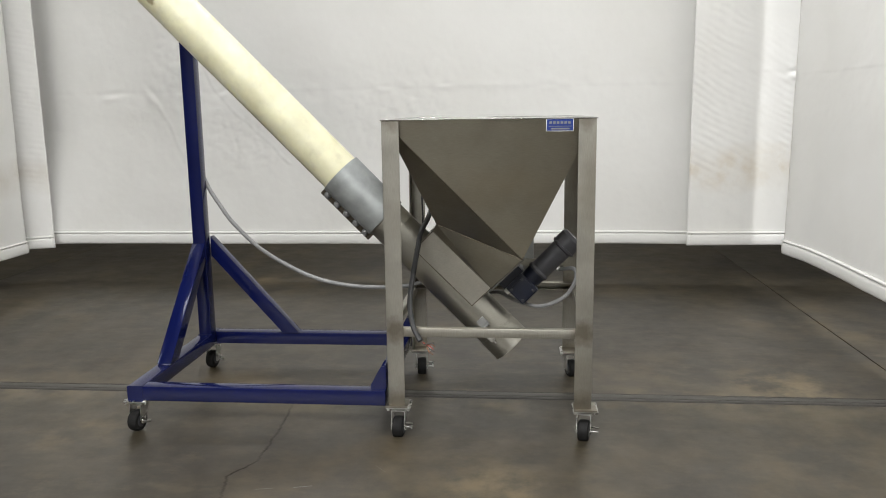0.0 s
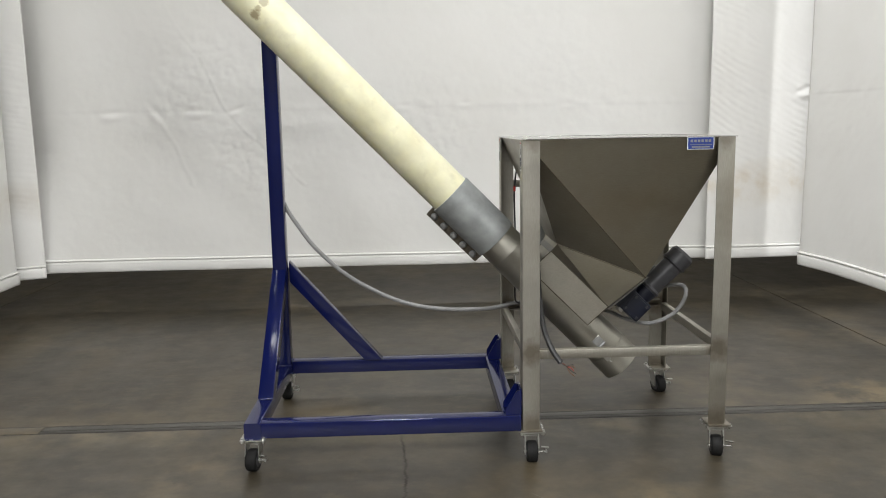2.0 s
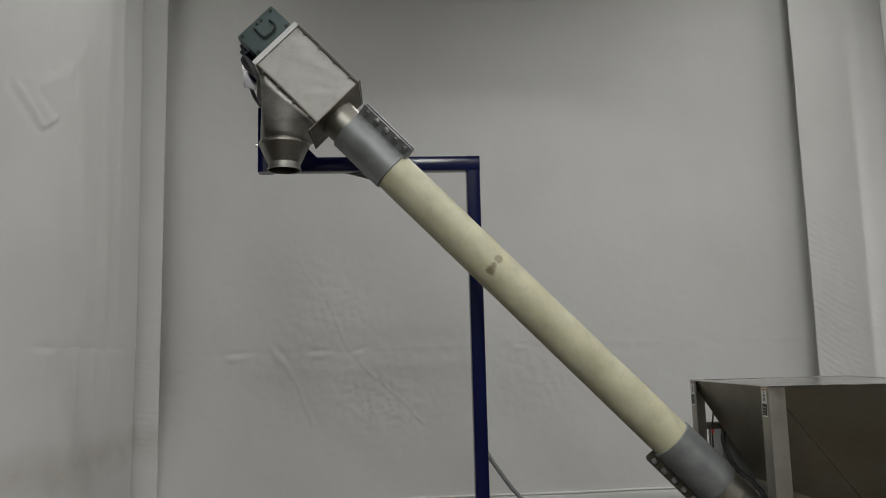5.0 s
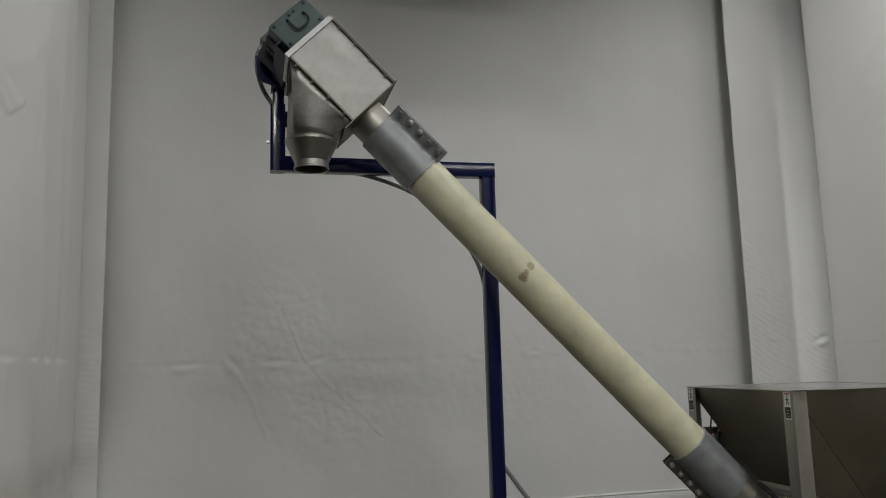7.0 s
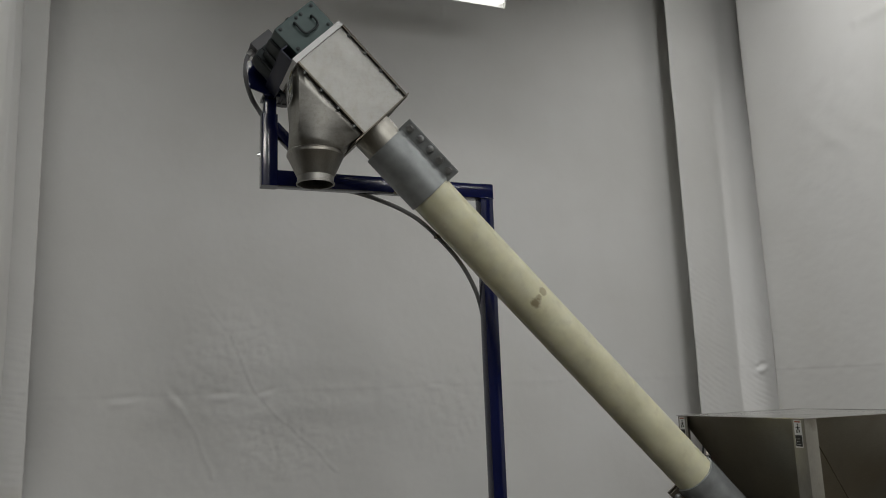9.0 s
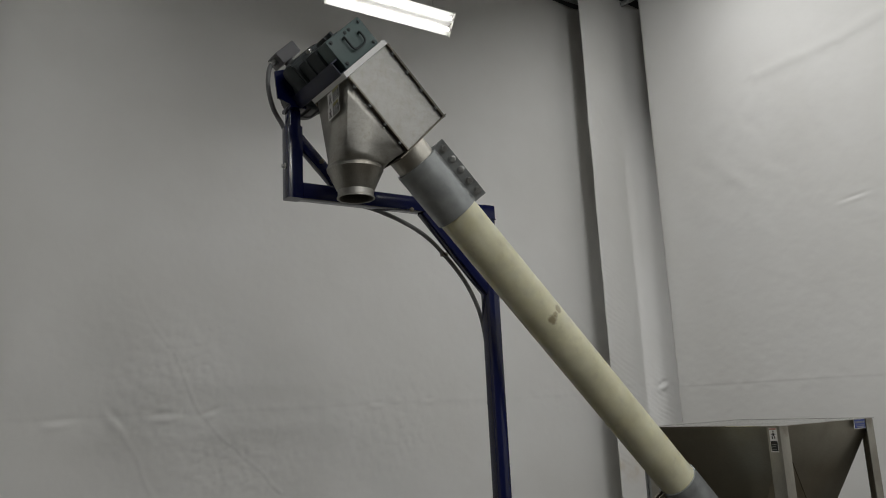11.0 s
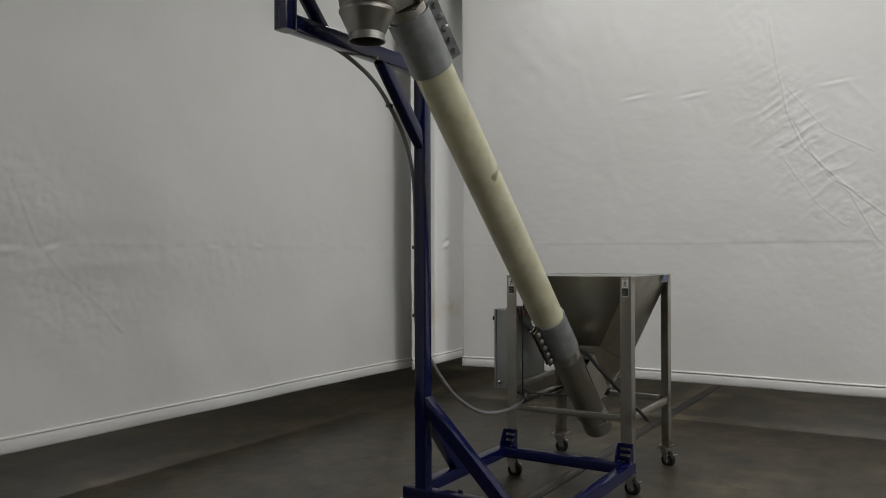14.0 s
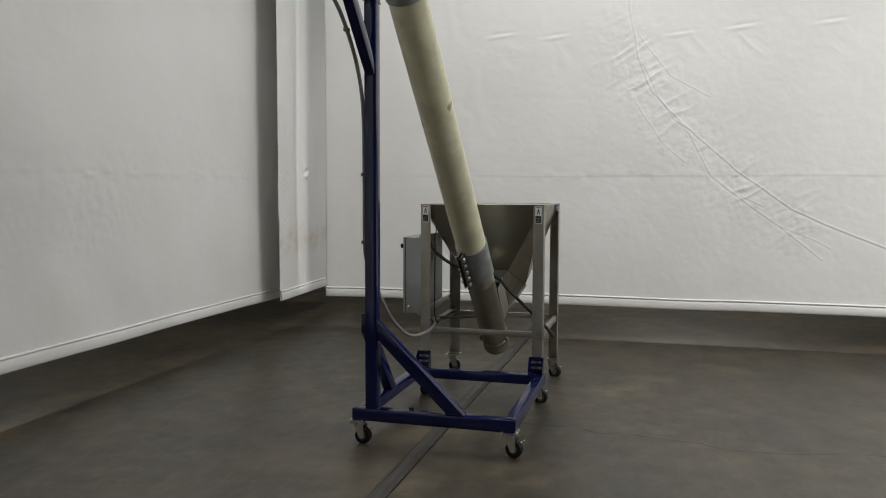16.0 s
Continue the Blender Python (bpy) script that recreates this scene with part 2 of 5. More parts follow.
VINYL = vinyl("white_vinyl")
VINYL_TIDE = vinyl("white_vinyl_tidemark", (0.97, 0.20, 0.60), 0.80, (0.52, 0.40, 0.23), 0.22)
# brown band: real mark on the return curtain, painted soft shadow on the side one
VINYL_SMUDGE = vinyl("white_vinyl_smudge_and_shade", (0.95, 0.19, 0.42), 0.79, (0.42, 0.355, 0.26), 0.55)
CONCRETE = concrete()
FILLER = plain("joint_filler", (0.050, 0.046, 0.039), 0.36, 0, 0.35, 14, 0.15)
FILLERDARK = plain("joint_filler_worn", (0.036, 0.032, 0.027), 0.45, 0, 0.4, 16, 0.2)
GAP = plain("joint_dirt", (0.02, 0.018, 0.015), 0.9)
BLUE = plain("blue_enamel", (0.0034, 0.0063, 0.051), 0.14, 0, 0.12, 9, 0.015)
STEEL = stainless("stainless_sheet", (0.36, 0.338, 0.280), 0.36, relief=0.02)
LEGSTEEL = stainless("stainless_tube", (0.435, 0.418, 0.368), 0.46, (30, 30, 2), (0.15, 0.115, 0.07), 0.5,
                     [((x, y, z), size, dark) for x in (0.045, 0.870) for y in (0.0, 0.914) for z, size, dark in ((0.495, 0.075, 0.65), (0.155, 0.085, 0.60), (1.415, 0.05, 0.40))])
PIPESTEEL = stainless("stainless_pipe", (0.41, 0.395, 0.345), 0.40, (14, 50, 14), relief=0.02)
SADDLESTEEL = stainless("stainless_saddle", (0.52, 0.50, 0.44), 0.48, (6, 6, 30), (0.24, 0.18, 0.09), 0.35)
BOXSTEEL = stained_sheet("stainless_housing", (0.315, 0.31, 0.292), 0.46)
CHUTESTEEL = stained_sheet("stainless_chute", (0.37, 0.36, 0.33), 0.44)
SPOUTSTEEL = stainless("stainless_spout", (0.36, 0.35, 0.32), 0.42, (10, 10, 2), (0.15, 0.115, 0.07), 0.6)
LIDSTEEL = stainless("stainless_lid", (0.60, 0.59, 0.57), 0.20, (2, 30, 2), (0.4, 0.36, 0.3), 0.15)
WELDSTEEL = plain("heat_tinted_weld", (0.12, 0.10, 0.072), 0.55, 0.6, 0.3, 60)
DARKSTEEL = plain("stained_steel_edge", (0.16, 0.14, 0.11), 0.5, 0.8, 0.3, 40)
SHINY = plain("zinc_plate", (0.62, 0.62, 0.60), 0.28, 1.0, 0.1, 60)
BOLTZINC = plain("weathered_zinc", (0.36, 0.365, 0.36), 0.42, 0.7, 0.2, 60)
GREYCLAMP = plain("grey_galvanised_steel", (0.30, 0.315, 0.312), 0.50, 0.45, 0.24, 11, 0.06)
JUNCTION = plain("dark_grey_paint", (0.10, 0.10, 0.105), 0.45, 0, 0.12, 20, 0.05)
GREYPAINT = plain("grey_enclosure_paint", (0.33, 0.345, 0.34), 0.42, 0, 0.06, 20, 0.05)
MOTORGREY = plain("dark_motor_paint", (0.045, 0.045, 0.05), 0.42, 0, 0.2, 30, 0.1)
NAVY = plain("navy_enamel", (0.0050, 0.0075, 0.036), 0.5, 0, 0.1, 9, 0.02)
MOTORBLUE = plain("blue_grey_gearbox_paint", (0.008, 0.0105, 0.022), 0.45, 0, 0.2, 30, 0.1)
GREENPAINT = plain("green_gearbox_paint", (0.075, 0.118, 0.112), 0.42, 0, 0.12, 20, 0.08)
DARKGEAR = plain("dark_green_cast_iron", (0.028, 0.038, 0.040), 0.5, 0.1, 0.25, 25, 0.2)
RUBBER = plain("black_rubber", (0.009, 0.0088, 0.0086), 0.72, 0, 0.3, 60, 0.1)
RUBBER.node_tree.nodes["Principled BSDF"].inputs["Specular IOR Level"].default_value = 0.25
PLASTIC = tube_plastic()
CONDUIT = plain("grey_conduit", (0.21, 0.21, 0.21), 0.5, 0, 0.12, 50, 0.1)
BLACKCABLE = plain("black_cable", (0.02, 0.02, 0.021), 0.5, 0, 0.2, 50)
DARKCABLE = plain("dark_grey_cable", (0.05, 0.05, 0.052), 0.5, 0, 0.2, 50)
COPPER = plain("copper_wire", (0.22, 0.10, 0.05), 0.4, 1.0, 0.2, 60)
REDPLASTIC = plain("red_plastic", (0.45, 0.03, 0.02), 0.4)
SIGNBLUE = plain("sign_blue", (0.012, 0.035, 0.20), 0.35, 0, 0.05)
WHITEINK = plain("white_print", (0.78, 0.78, 0.76), 0.4, 0, 0.04)
BLACKINK = plain("black_print", (0.025, 0.025, 0.025), 0.45, 0, 0.1)
OLIVEINK = plain("yellow_print", (0.32, 0.29, 0.08), 0.45, 0, 0.1)
REDINK = plain("orange_print", (0.42, 0.09, 0.04), 0.45, 0, 0.1)
WHITEMETAL = plain("white_enamel", (0.80, 0.80, 0.78), 0.35, 0, 0.06)
ROOF = plain("dark_roof_deck", (0.06, 0.06, 0.062), 0.8, 0, 0.2, 6)
TUBEGLOW = glow("lit_tube", (1.0, 0.98, 0.95), 6.0)
# weak glow for the tubes of the added, unseen fixtures
TUBELOW = glow("lit_tube_unseen", (1.0, 0.98, 0.95), 1.5)

# ---- mesh helpers ----
ORIGIN = {}


def thing(name, x, y, z, label, category, group="", kind=""):
    ob = new(name)
    ob.location = (x, y, z)
    ORIGIN[ob] = Vector((x, y, z))
    return tagged(ob, label, category, group, kind)


def mesh_of(bm, name, material, smooth=True):
    bmesh.ops.recalc_face_normals(bm, faces=bm.faces)
    me = bpy.data.meshes.new(name)
    bm.to_mesh(me)
    bm.free()
    me.materials.append(material)
    if smooth:
        me.set_sharp_from_angle(angle=radians(24))
        me.shade_smooth()
        me.set_sharp_from_angle(angle=radians(24))
    return me


def part(name, bm, material, parent, label="", smooth=True):
    """A bmesh in world places as one mesh under a thing or a part."""
    o = ORIGIN[parent]
    bmesh.ops.translate(bm, verts=bm.verts, vec=-o)
    ob = new(name, mesh_of(bm, name, material, smooth))
    ob.parent = parent
    ORIGIN[ob] = o
    return tagged(ob, label)


def solo(name, bm, material, at, label, category, group="", kind="", smooth=True):
    """A thing that is one mesh."""
    o = Vector(at)
    bmesh.ops.translate(bm, verts=bm.verts, vec=-o)
    ob = new(name, mesh_of(bm, name, material, smooth))
    ob.location = o
    ORIGIN[ob] = o
    return tagged(ob, label, category, group, kind)


def box(bm, x0, y0, z0, x1, y1, z1, bev=0.003, m=None):
    c = Vector(((x0 + x1) / 2, (y0 + y1) / 2, (z0 + z1) / 2))
    r = bmesh.ops.create_cube(bm, size=1.0)
    vs = r["verts"]
    for v in vs:
        v.co = Vector((v.co.x * (x1 - x0), v.co.y * (y1 - y0), v.co.z * (z1 - z0))) + c
    if bev:
        es = list({e for v in vs for e in v.link_edges})
        out = bmesh.ops.bevel(bm, geom=es, offset=bev, segments=2, profile=0.6, affect="EDGES")
        vs = list({v for f in out["faces"] for v in f.verts} | {v for v in vs if v.is_valid})
    if m is not None:
        for v in vs:
            v.co = m @ v.co
    return bm


def B(*args, **kw):
    return box(bmesh.new(), *args, **kw)


def loft(bm, rings, cap=True, close=True):
    """Faces between rings of equal count."""
    rows = [[bm.verts.new(p) for p in ring] for ring in rings]
    n = len(rows[0])
    for a, b in zip(rows, rows[1:]):
        for i in range(n if close else n - 1):
            j = (i + 1) % n
            bm.faces.new((a[i], a[j], b[j], b[i]))
    if cap:
        bm.faces.new(rows[0][::-1])
        bm.faces.new(rows[-1])
    return bm


def basis(d, up=None):
    d = d.normalized()
    up = Vector(up) if up else (Vector((0, 1, 0)) if abs(d.y) < 0.9 else Vector((0, 0, 1)))
    s = d.cross(up).normalized()
    return s, s.cross(d).normalized()


def bar(bm, p0, p1, w, h, up=None, r=0.006):
    """A rounded rectangular tube from p0 to p1; h lies along up."""
    p0, p1 = Vector(p0), Vector(p1)
    s, t = basis(p1 - p0, up)
    ring = []
    for cx, cy, a0 in ((1, 1, 0), (-1, 1, 90), (-1, -1, 180), (1, -1, 270)):
        for k in (0, 45, 90):
            a = radians(a0 + k)
            ring.append(s * (cx * (w / 2 - r) + r * math.cos(a)) + t * (cy * (h / 2 - r) + r * math.sin(a)))
    return loft(bm, [[p + q for q in ring] for p in (p0, p1)])


def rod(bm, p0, p1, r0, r1=None, seg=24, cap=True):
    p0, p1 = Vector(p0), Vector(p1)
    r1 = r0 if r1 is None else r1
    s, t = basis(p1 - p0)
    cs = [(math.cos(2 * math.pi * k / seg), math.sin(2 * math.pi * k / seg)) for k in range(seg)]
    return loft(bm, [[p + s * (c * r) + t * (q * r) for c, q in cs] for p, r in ((p0, r0), (p1, r1))], cap)


def lathe(bm, p0, axis, profile, seg=32, cap=True):
    """profile: (distance along axis, radius)."""
    p0, d = Vector(p0), Vector(axis).normalized()
    s, t = basis(d)
    cs = [(math.cos(2 * math.pi * k / seg), math.sin(2 * math.pi * k / seg)) for k in range(seg)]
    return loft(bm, [[p0 + d * a + s * (c * r) + t * (q * r) for c, q in cs] for a, r in profile], cap)


def spline(points, n=8):
    pts = [Vector(p) for p in points]
    ext = [2 * pts[0] - pts[1]] + pts + [2 * pts[-1] - pts[-2]]
    out = []
    for a, b, c, d in zip(ext, ext[1:], ext[2:], ext[3:]):
        for k in range(n):
            t = k / n
            out.append(0.5 * ((2 * b) + (c - a) * t + (2 * a - 5 * b + 4 * c - d) * t * t + (3 * b - a - 3 * c + d) * t ** 3))
    return out + [pts[-1]]


def hose(bm, points, r, seg=10, n=8, ribs=0.0):
    path = spline(points, n)
    rings, up = [], Vector((0, 0, 1))
    for i, p in enumerate(path):
        d = (path[min(i + 1, len(path) - 1)] - path[max(i - 1, 0)]).normalized()
        s = d.cross(up)
        s = s.normalized() if s.length > 1e-3 else Vector((1, 0, 0))
        t = s.cross(d).normalized()
        up = t
        q = r * (1 + (ribs if i % 2 else -ribs))
        rings.append([p + s * (q * math.cos(2 * math.pi * k / seg)) + t * (q * math.sin(2 * math.pi * k / seg)) for k in range(seg)])
    return loft(bm, rings)


def hexbolt(bm, p, d, r=0.009, h=0.008):
    p, d = Vector(p), Vector(d).normalized()
    rod(bm, p, p + d * 0.002, r * 1.5, seg=14)
    rod(bm, p + d * 0.002, p + d * h, r, seg=6)
    return bm


def plate(bm, pts, normal, thick, bev=0.0):
    """A flat polygon with thickness along normal."""
    n = Vector(normal).normalized() * thick
    loft(bm, [[Vector(p) for p in pts], [Vector(p) + n for p in pts]])
    if bev:
        bmesh.ops.bevel(bm, geom=bm.edges[:], offset=bev, segments=2, profile=0.6, affect="EDGES")
    return bm


# ---- floor ----
floor = tagged(solo("floor", B(-9.5, -7.5, -0.20, 7.0, 7.5, -0.02, bev=0), GAP, (0, 0, 0), "sealed brown-grey concrete warehouse floor, stained and cracked", "floor", kind="structure"))
for x0, y0, x1, y1 in ((-9.5, -7.5, 2.636, 0.490), (2.645, -7.5, 7.0, 0.490), (-9.5, 0.5868, -4.102, 7.5), (-4.094, 0.5868, 2.636, 7.5), (2.645, 0.5868, 7.0, 7.5), (-9.5, 0.498, -2.38, 0.5865)):
    part("slab", B(x0, y0, -0.06, x1, y1, 0.0, bev=0.002), CONCRETE, floor)
for x0, x1 in ((-2.379, 2.635), (2.646, 7.0)):
    part("joint_strip", B(x0, 0.4985, -0.05, x1, 0.5335, -0.002, bev=0.001), FILLERDARK, floor, "dark worn edge of the expansion joint")
    part("joint_strip", B(x0, 0.5336, -0.05, x1, 0.5866, -0.001, bev=0.0008), FILLER, floor, "grey filled expansion joint")


for p0, p1, w in (((-0.449, -0.552), (-0.381, -0.538), 0.0028), ((-0.301, -0.528), (-0.231, -0.508), 0.0034), ((-0.007, -0.313), (0.044, -0.371), 0.0018)):
    part("scratch", bar(bmesh.new(), (*p0, 0.0002), (*p1, 0.0002), w, 0.0006, (0, 0, 1), 0.0002), CONDUIT, floor, "pale scratch in the concrete")


# ---- hanging vinyl curtains ----
def lattice(u, v, scale, seed):
    """Smooth value noise on arrays, -1 to 1."""
    u, v = u * scale + 100, v * scale + 100
    i, j = np.floor(u).astype(np.int64), np.floor(v).astype(np.int64)
    f, g = u - i, v - j
    f, g = f * f * (3 - 2 * f), g * g * (3 - 2 * g)

    def h(a, b):
        k = (a * 374761393 + b * 668265263 + seed * 982451653) & 0x7FFFFFFF
        k = ((k ^ (k >> 13)) * 1274126177) & 0x7FFFFFFF
        return ((k ^ (k >> 16)) & 0xFFFF) / 32767.5 - 1
    return (h(i, j) * (1 - f) + h(i + 1, j) * f) * (1 - g) + (h(i, j + 1) * (1 - f) + h(i + 1, j + 1) * f) * g


def crease(u, v, line, width, amp):
    """A sharp fold along a broken line of (u, v)."""
    out = np.zeros_like(u)
    for (a, b), (c, d) in zip(line, line[1:]):
        w, h = c - a, d - b
        s = np.clip(((u - a) * w + (v - b) * h) / (w * w + h * h), 0, 1)
        du, dv = u - a - s * w, v - b - s * h
        dist = np.hypot(du, dv)
        side = np.sign(du * h - dv * w)
        ridge = np.exp(-(dist / width) ** 2) - 0.55 * np.exp(-((dist - 1.6 * width) / (1.3 * width)) ** 2) * (side > 0)
        out = np.where(np.abs(ridge) > np.abs(out), ridge, out)
    return amp * out


def blob(u, v, cu, cv, ru, rv):
    return np.exp(-((u - cu) / ru) ** 2 - ((v - cv) / rv) ** 2)


def ripple(u, v, turn, pitch, seed):
    """Short uneven ripples across a direction."""
    a = radians(turn)
    s, t = u * math.cos(a) + v * math.sin(a), -u * math.sin(a) + v * math.cos(a)
    w = s + 0.5 * pitch * lattice(u, v, 4.0, seed)
    return np.sin(2 * math.pi * w / pitch) * (0.5 + 0.5 * lattice(s, t * 0.5, 1 / pitch, seed + 1))


def crimp(u, v, turn, pitch, seed):
    """Short crisp wrinkles lying across a direction, broken and uneven."""
    a = radians(turn)
    s, t = u * math.cos(a) + v * math.sin(a), -u * math.sin(a) + v * math.cos(a)
    s = s + 0.35 * pitch * lattice(u, v, 0.5 / pitch, seed)
    n = lattice(s, t * 0.28, 1 / pitch, seed + 1)
    m = lattice(s, t * 0.40, 2.1 / pitch, seed + 2)
    return (1 - 2 * np.abs(n)) * 0.7 + (1 - 2 * np.abs(m)) * 0.3 * np.clip(0.5 + lattice(u, v, 3.0, seed + 3), 0, 1)


def rumple(u, v, seed):
    return 0.42 * lattice(u, v, 9, seed) + 0.36 * lattice(u, v, 17, seed + 1) + 0.22 * lattice(u, v, 31, seed + 2)


def hang(u, v, seed, deep=0.02, seam=1.655):
    """The slow swags of a hanging sheet, and its welded cross seam."""
    d = deep * (lattice(u, v * 0.25, 0.9, seed) + 0.4 * lattice(u, v * 0.3, 2.3, seed + 1)) + 0.004 * lattice(u, v, 2.0, seed + 3)
    zs = v - seam - 0.006 * lattice(u, v * 0, 1.2, seed + 4)
    return d + 0.0011 * np.tanh(zs / 0.006) + 0.0028 * np.exp(-(zs / 0.06) ** 2) * lattice(u, v, 12, seed + 5)


HEM = [(0.0, 0.000), (0.001, 0.012), (0.012, 0.016), (0.040, 0.018), (0.070, 0.017), (0.082, 0.014), (0.086, 0.008), (0.091, 0.008), (0.095, 0.016), (0.100, 0.020), (0.105, 0.017), (0.109, 0.001)]


def curtain(name, p0, p1, zb0, zb1, ztop, material, label, fold, us=None, zs=None):
    p0, p1 = np.array(p0, float), np.array(p1, float)
    length = np.hypot(*(p1 - p0))
    along = (p1 - p0) / length
    inward = np.array((along[1], -along[0]))
    if us is None:
        us = np.linspace(0, length, max(3, int(length / 0.013)))
        zs = np.concatenate((np.arange(0, 2.7, 0.013), np.arange(2.7, 4.2, 0.02), np.linspace(4.2, ztop - 0.34, 40)))

    def sheet(us, zlift, push=0.0):
        U, V = np.meshgrid(us, zlift)
        bottom = zb0 + (zb1 - zb0) * U / length + 0.006 * lattice(U, U * 0, 1.3, 77)
        Z = bottom + V
        D = fold(U, Z) + push
        X = p0[0] + along[0] * U + inward[0] * D
        Y = p0[1] + along[1] * U + inward[1] * D
        n, k = U.shape
        co = np.stack((X, Y, Z), -1).reshape(-1, 3)
        idx = np.arange(n * k).reshape(n, k)
        quads = np.stack((idx[:-1, :-1], idx[:-1, 1:], idx[1:, 1:], idx[1:, :-1]), -1).reshape(-1, 4)
        return co, quads

    def link(nm, co, quads, o):
        me = bpy.data.meshes.new(nm)
        me.from_pydata((co - np.array(o)).tolist(), [], quads.tolist())
        me.materials.append(material)
        me.shade_smooth()
        return new(nm, me)
    o = (float(p0[0]), float(p0[1]), 0.0)
    ob = link(name, *sheet(us, zs), o)
    ob.location = o
    thick = ob.modifiers.new("thickness", "SOLIDIFY")
    thick.thickness, thick.offset = 0.003, 0
    tagged(ob, label, "curtain", kind="structure")
    ORIGIN[ob] = Vector(o)
    prof = np.array(HEM)
    hem = link("hem", *sheet(np.linspace(0, length, max(3, int(length / 0.03))), prof[:, 0], prof[:, 1][:, None]), o)
    hem.parent = ob
    hem.modifiers.new("thickness", "SOLIDIFY").thickness = -0.002
    tagged(hem, "double-stitched white vinyl hem")
    for u in (0.035, length - 0.035):
        for lift in (0.035, 0.098):
            q, _ = sheet(np.array((u, u + 0.001)), np.array((lift, lift + 0.001)), 0.013)
            c = Vector(q[0])
            bm = lathe(bmesh.new(), c, (*inward, 0), [(0, 0.004), (0, 0.009), (0.003, 0.009), (0.004, 0.006), (0.003, 0.004)], 14, False)
            part("grommet", bm, SHINY, ob)
    return ob


def pucker(u, v, cu, cv, ru, rv, amp, lean=0.0):
    """A dimple with a raised lip over it, as a sheet gathers at a weld."""
    w = v - lean * (u - cu)
    return amp * (blob(u, w, cu, cv, ru, rv) - 0.8 * blob(u, w, cu + 0.1 * ru, cv + 1.5 * rv, ru * 1.1, rv * 0.8))


def shards(u, v, scale, seed):
    """Sharp-edged facets of a sheet that was once folded up."""
    a = np.abs(lattice(u + 0.3 * v, v - 0.4 * u, scale, seed))
    b = np.abs(lattice(u - 0.5 * v, v + 0.3 * u, scale * 1.9, seed + 1))
    return 0.65 * a + 0.35 * b - 0.45


def fold_back(u, v):
    x = u - 4.0
    d = hang(u, v, 11, 0.013)
    x1 = x + 0.03 * lattice(u, v, 3.0, 17) + 0.015 * lattice(u, v, 9.0, 18)
    d = d + crease(x1, v, [(-2.48, 2.52), (-2.41, 2.35), (-2.19, 2.05), (-1.97, 1.62), (-1.85, 1.46), (-1.53, 1.17), (-1.40, 1.03)], 0.011, 0.0044) * np.clip(0.55 + 0.9 * lattice(u, v, 5.0, 33), 0.15, 1)
    d = d + crease(x1, v, [(-2.60, 1.62), (-2.42, 1.36), (-2.30, 1.05)], 0.016, 0.0022) + crease(x1, v, [(-2.35, 1.95), (-2.02, 1.86)], 0.012, 0.0018)
    worn = blob(x, v, -2.2, 1.95, 0.42, 0.50) + blob(x, v, -1.85, 1.25, 0.50, 0.38) + 0.9 * blob(x, v, -0.40, 1.35, 0.42, 0.36) + 0.5 * blob(x, v, -1.0, 1.45, 0.5, 0.3) + 0.4 * blob(x, v, 0.9, 1.75, 0.9, 0.35)
    patch = np.clip(0.75 + 0.6 * lattice(u, v, 2.4, 31), 0.35, 1.1)
    d = d + np.clip(worn, 0, 1.2) * patch * (0.0020 * rumple(u * 1.6, v * 1.6, 21) + 0.0078 * shards(u, v, 13, 23) + 0.0052 * shards(u, v * 1.6, 7, 29))
    for cu, cv, ru, rv, amp, lean in ((-2.26, 1.615, 0.085, 0.028, 0.0085, 0.0), (-2.95, 1.605, 0.08, 0.028, 0.0060, 0.1), (-2.60, 1.590, 0.05, 0.045, 0.007, -0.9), (-1.93, 1.625, 0.05, 0.024, 0.007, 0.3), (-0.55, 1.640, 0.06, 0.020, 0.0045, 0.0),
                                      (-0.03, 1.655, 0.05, 0.020, 0.0040, 0.0), (0.85, 1.640, 0.07, 0.018, 0.002, 0.0)):
        d = d + pucker(x, v, cu, cv, ru, rv, 1.25 * amp, lean)
    lift = np.clip((v - 0.42) / 0.9, 0, 1)
    d = d - lift * (0.17 * np.exp(-((x + 3.70) / 0.25) ** 2) + 0.03 * np.exp(-((x - 2.15) / 0.18) ** 2))
    return d + 0.0014 * rumple(u, v, 41) + 0.0008 * shards(u, v, 4, 43)


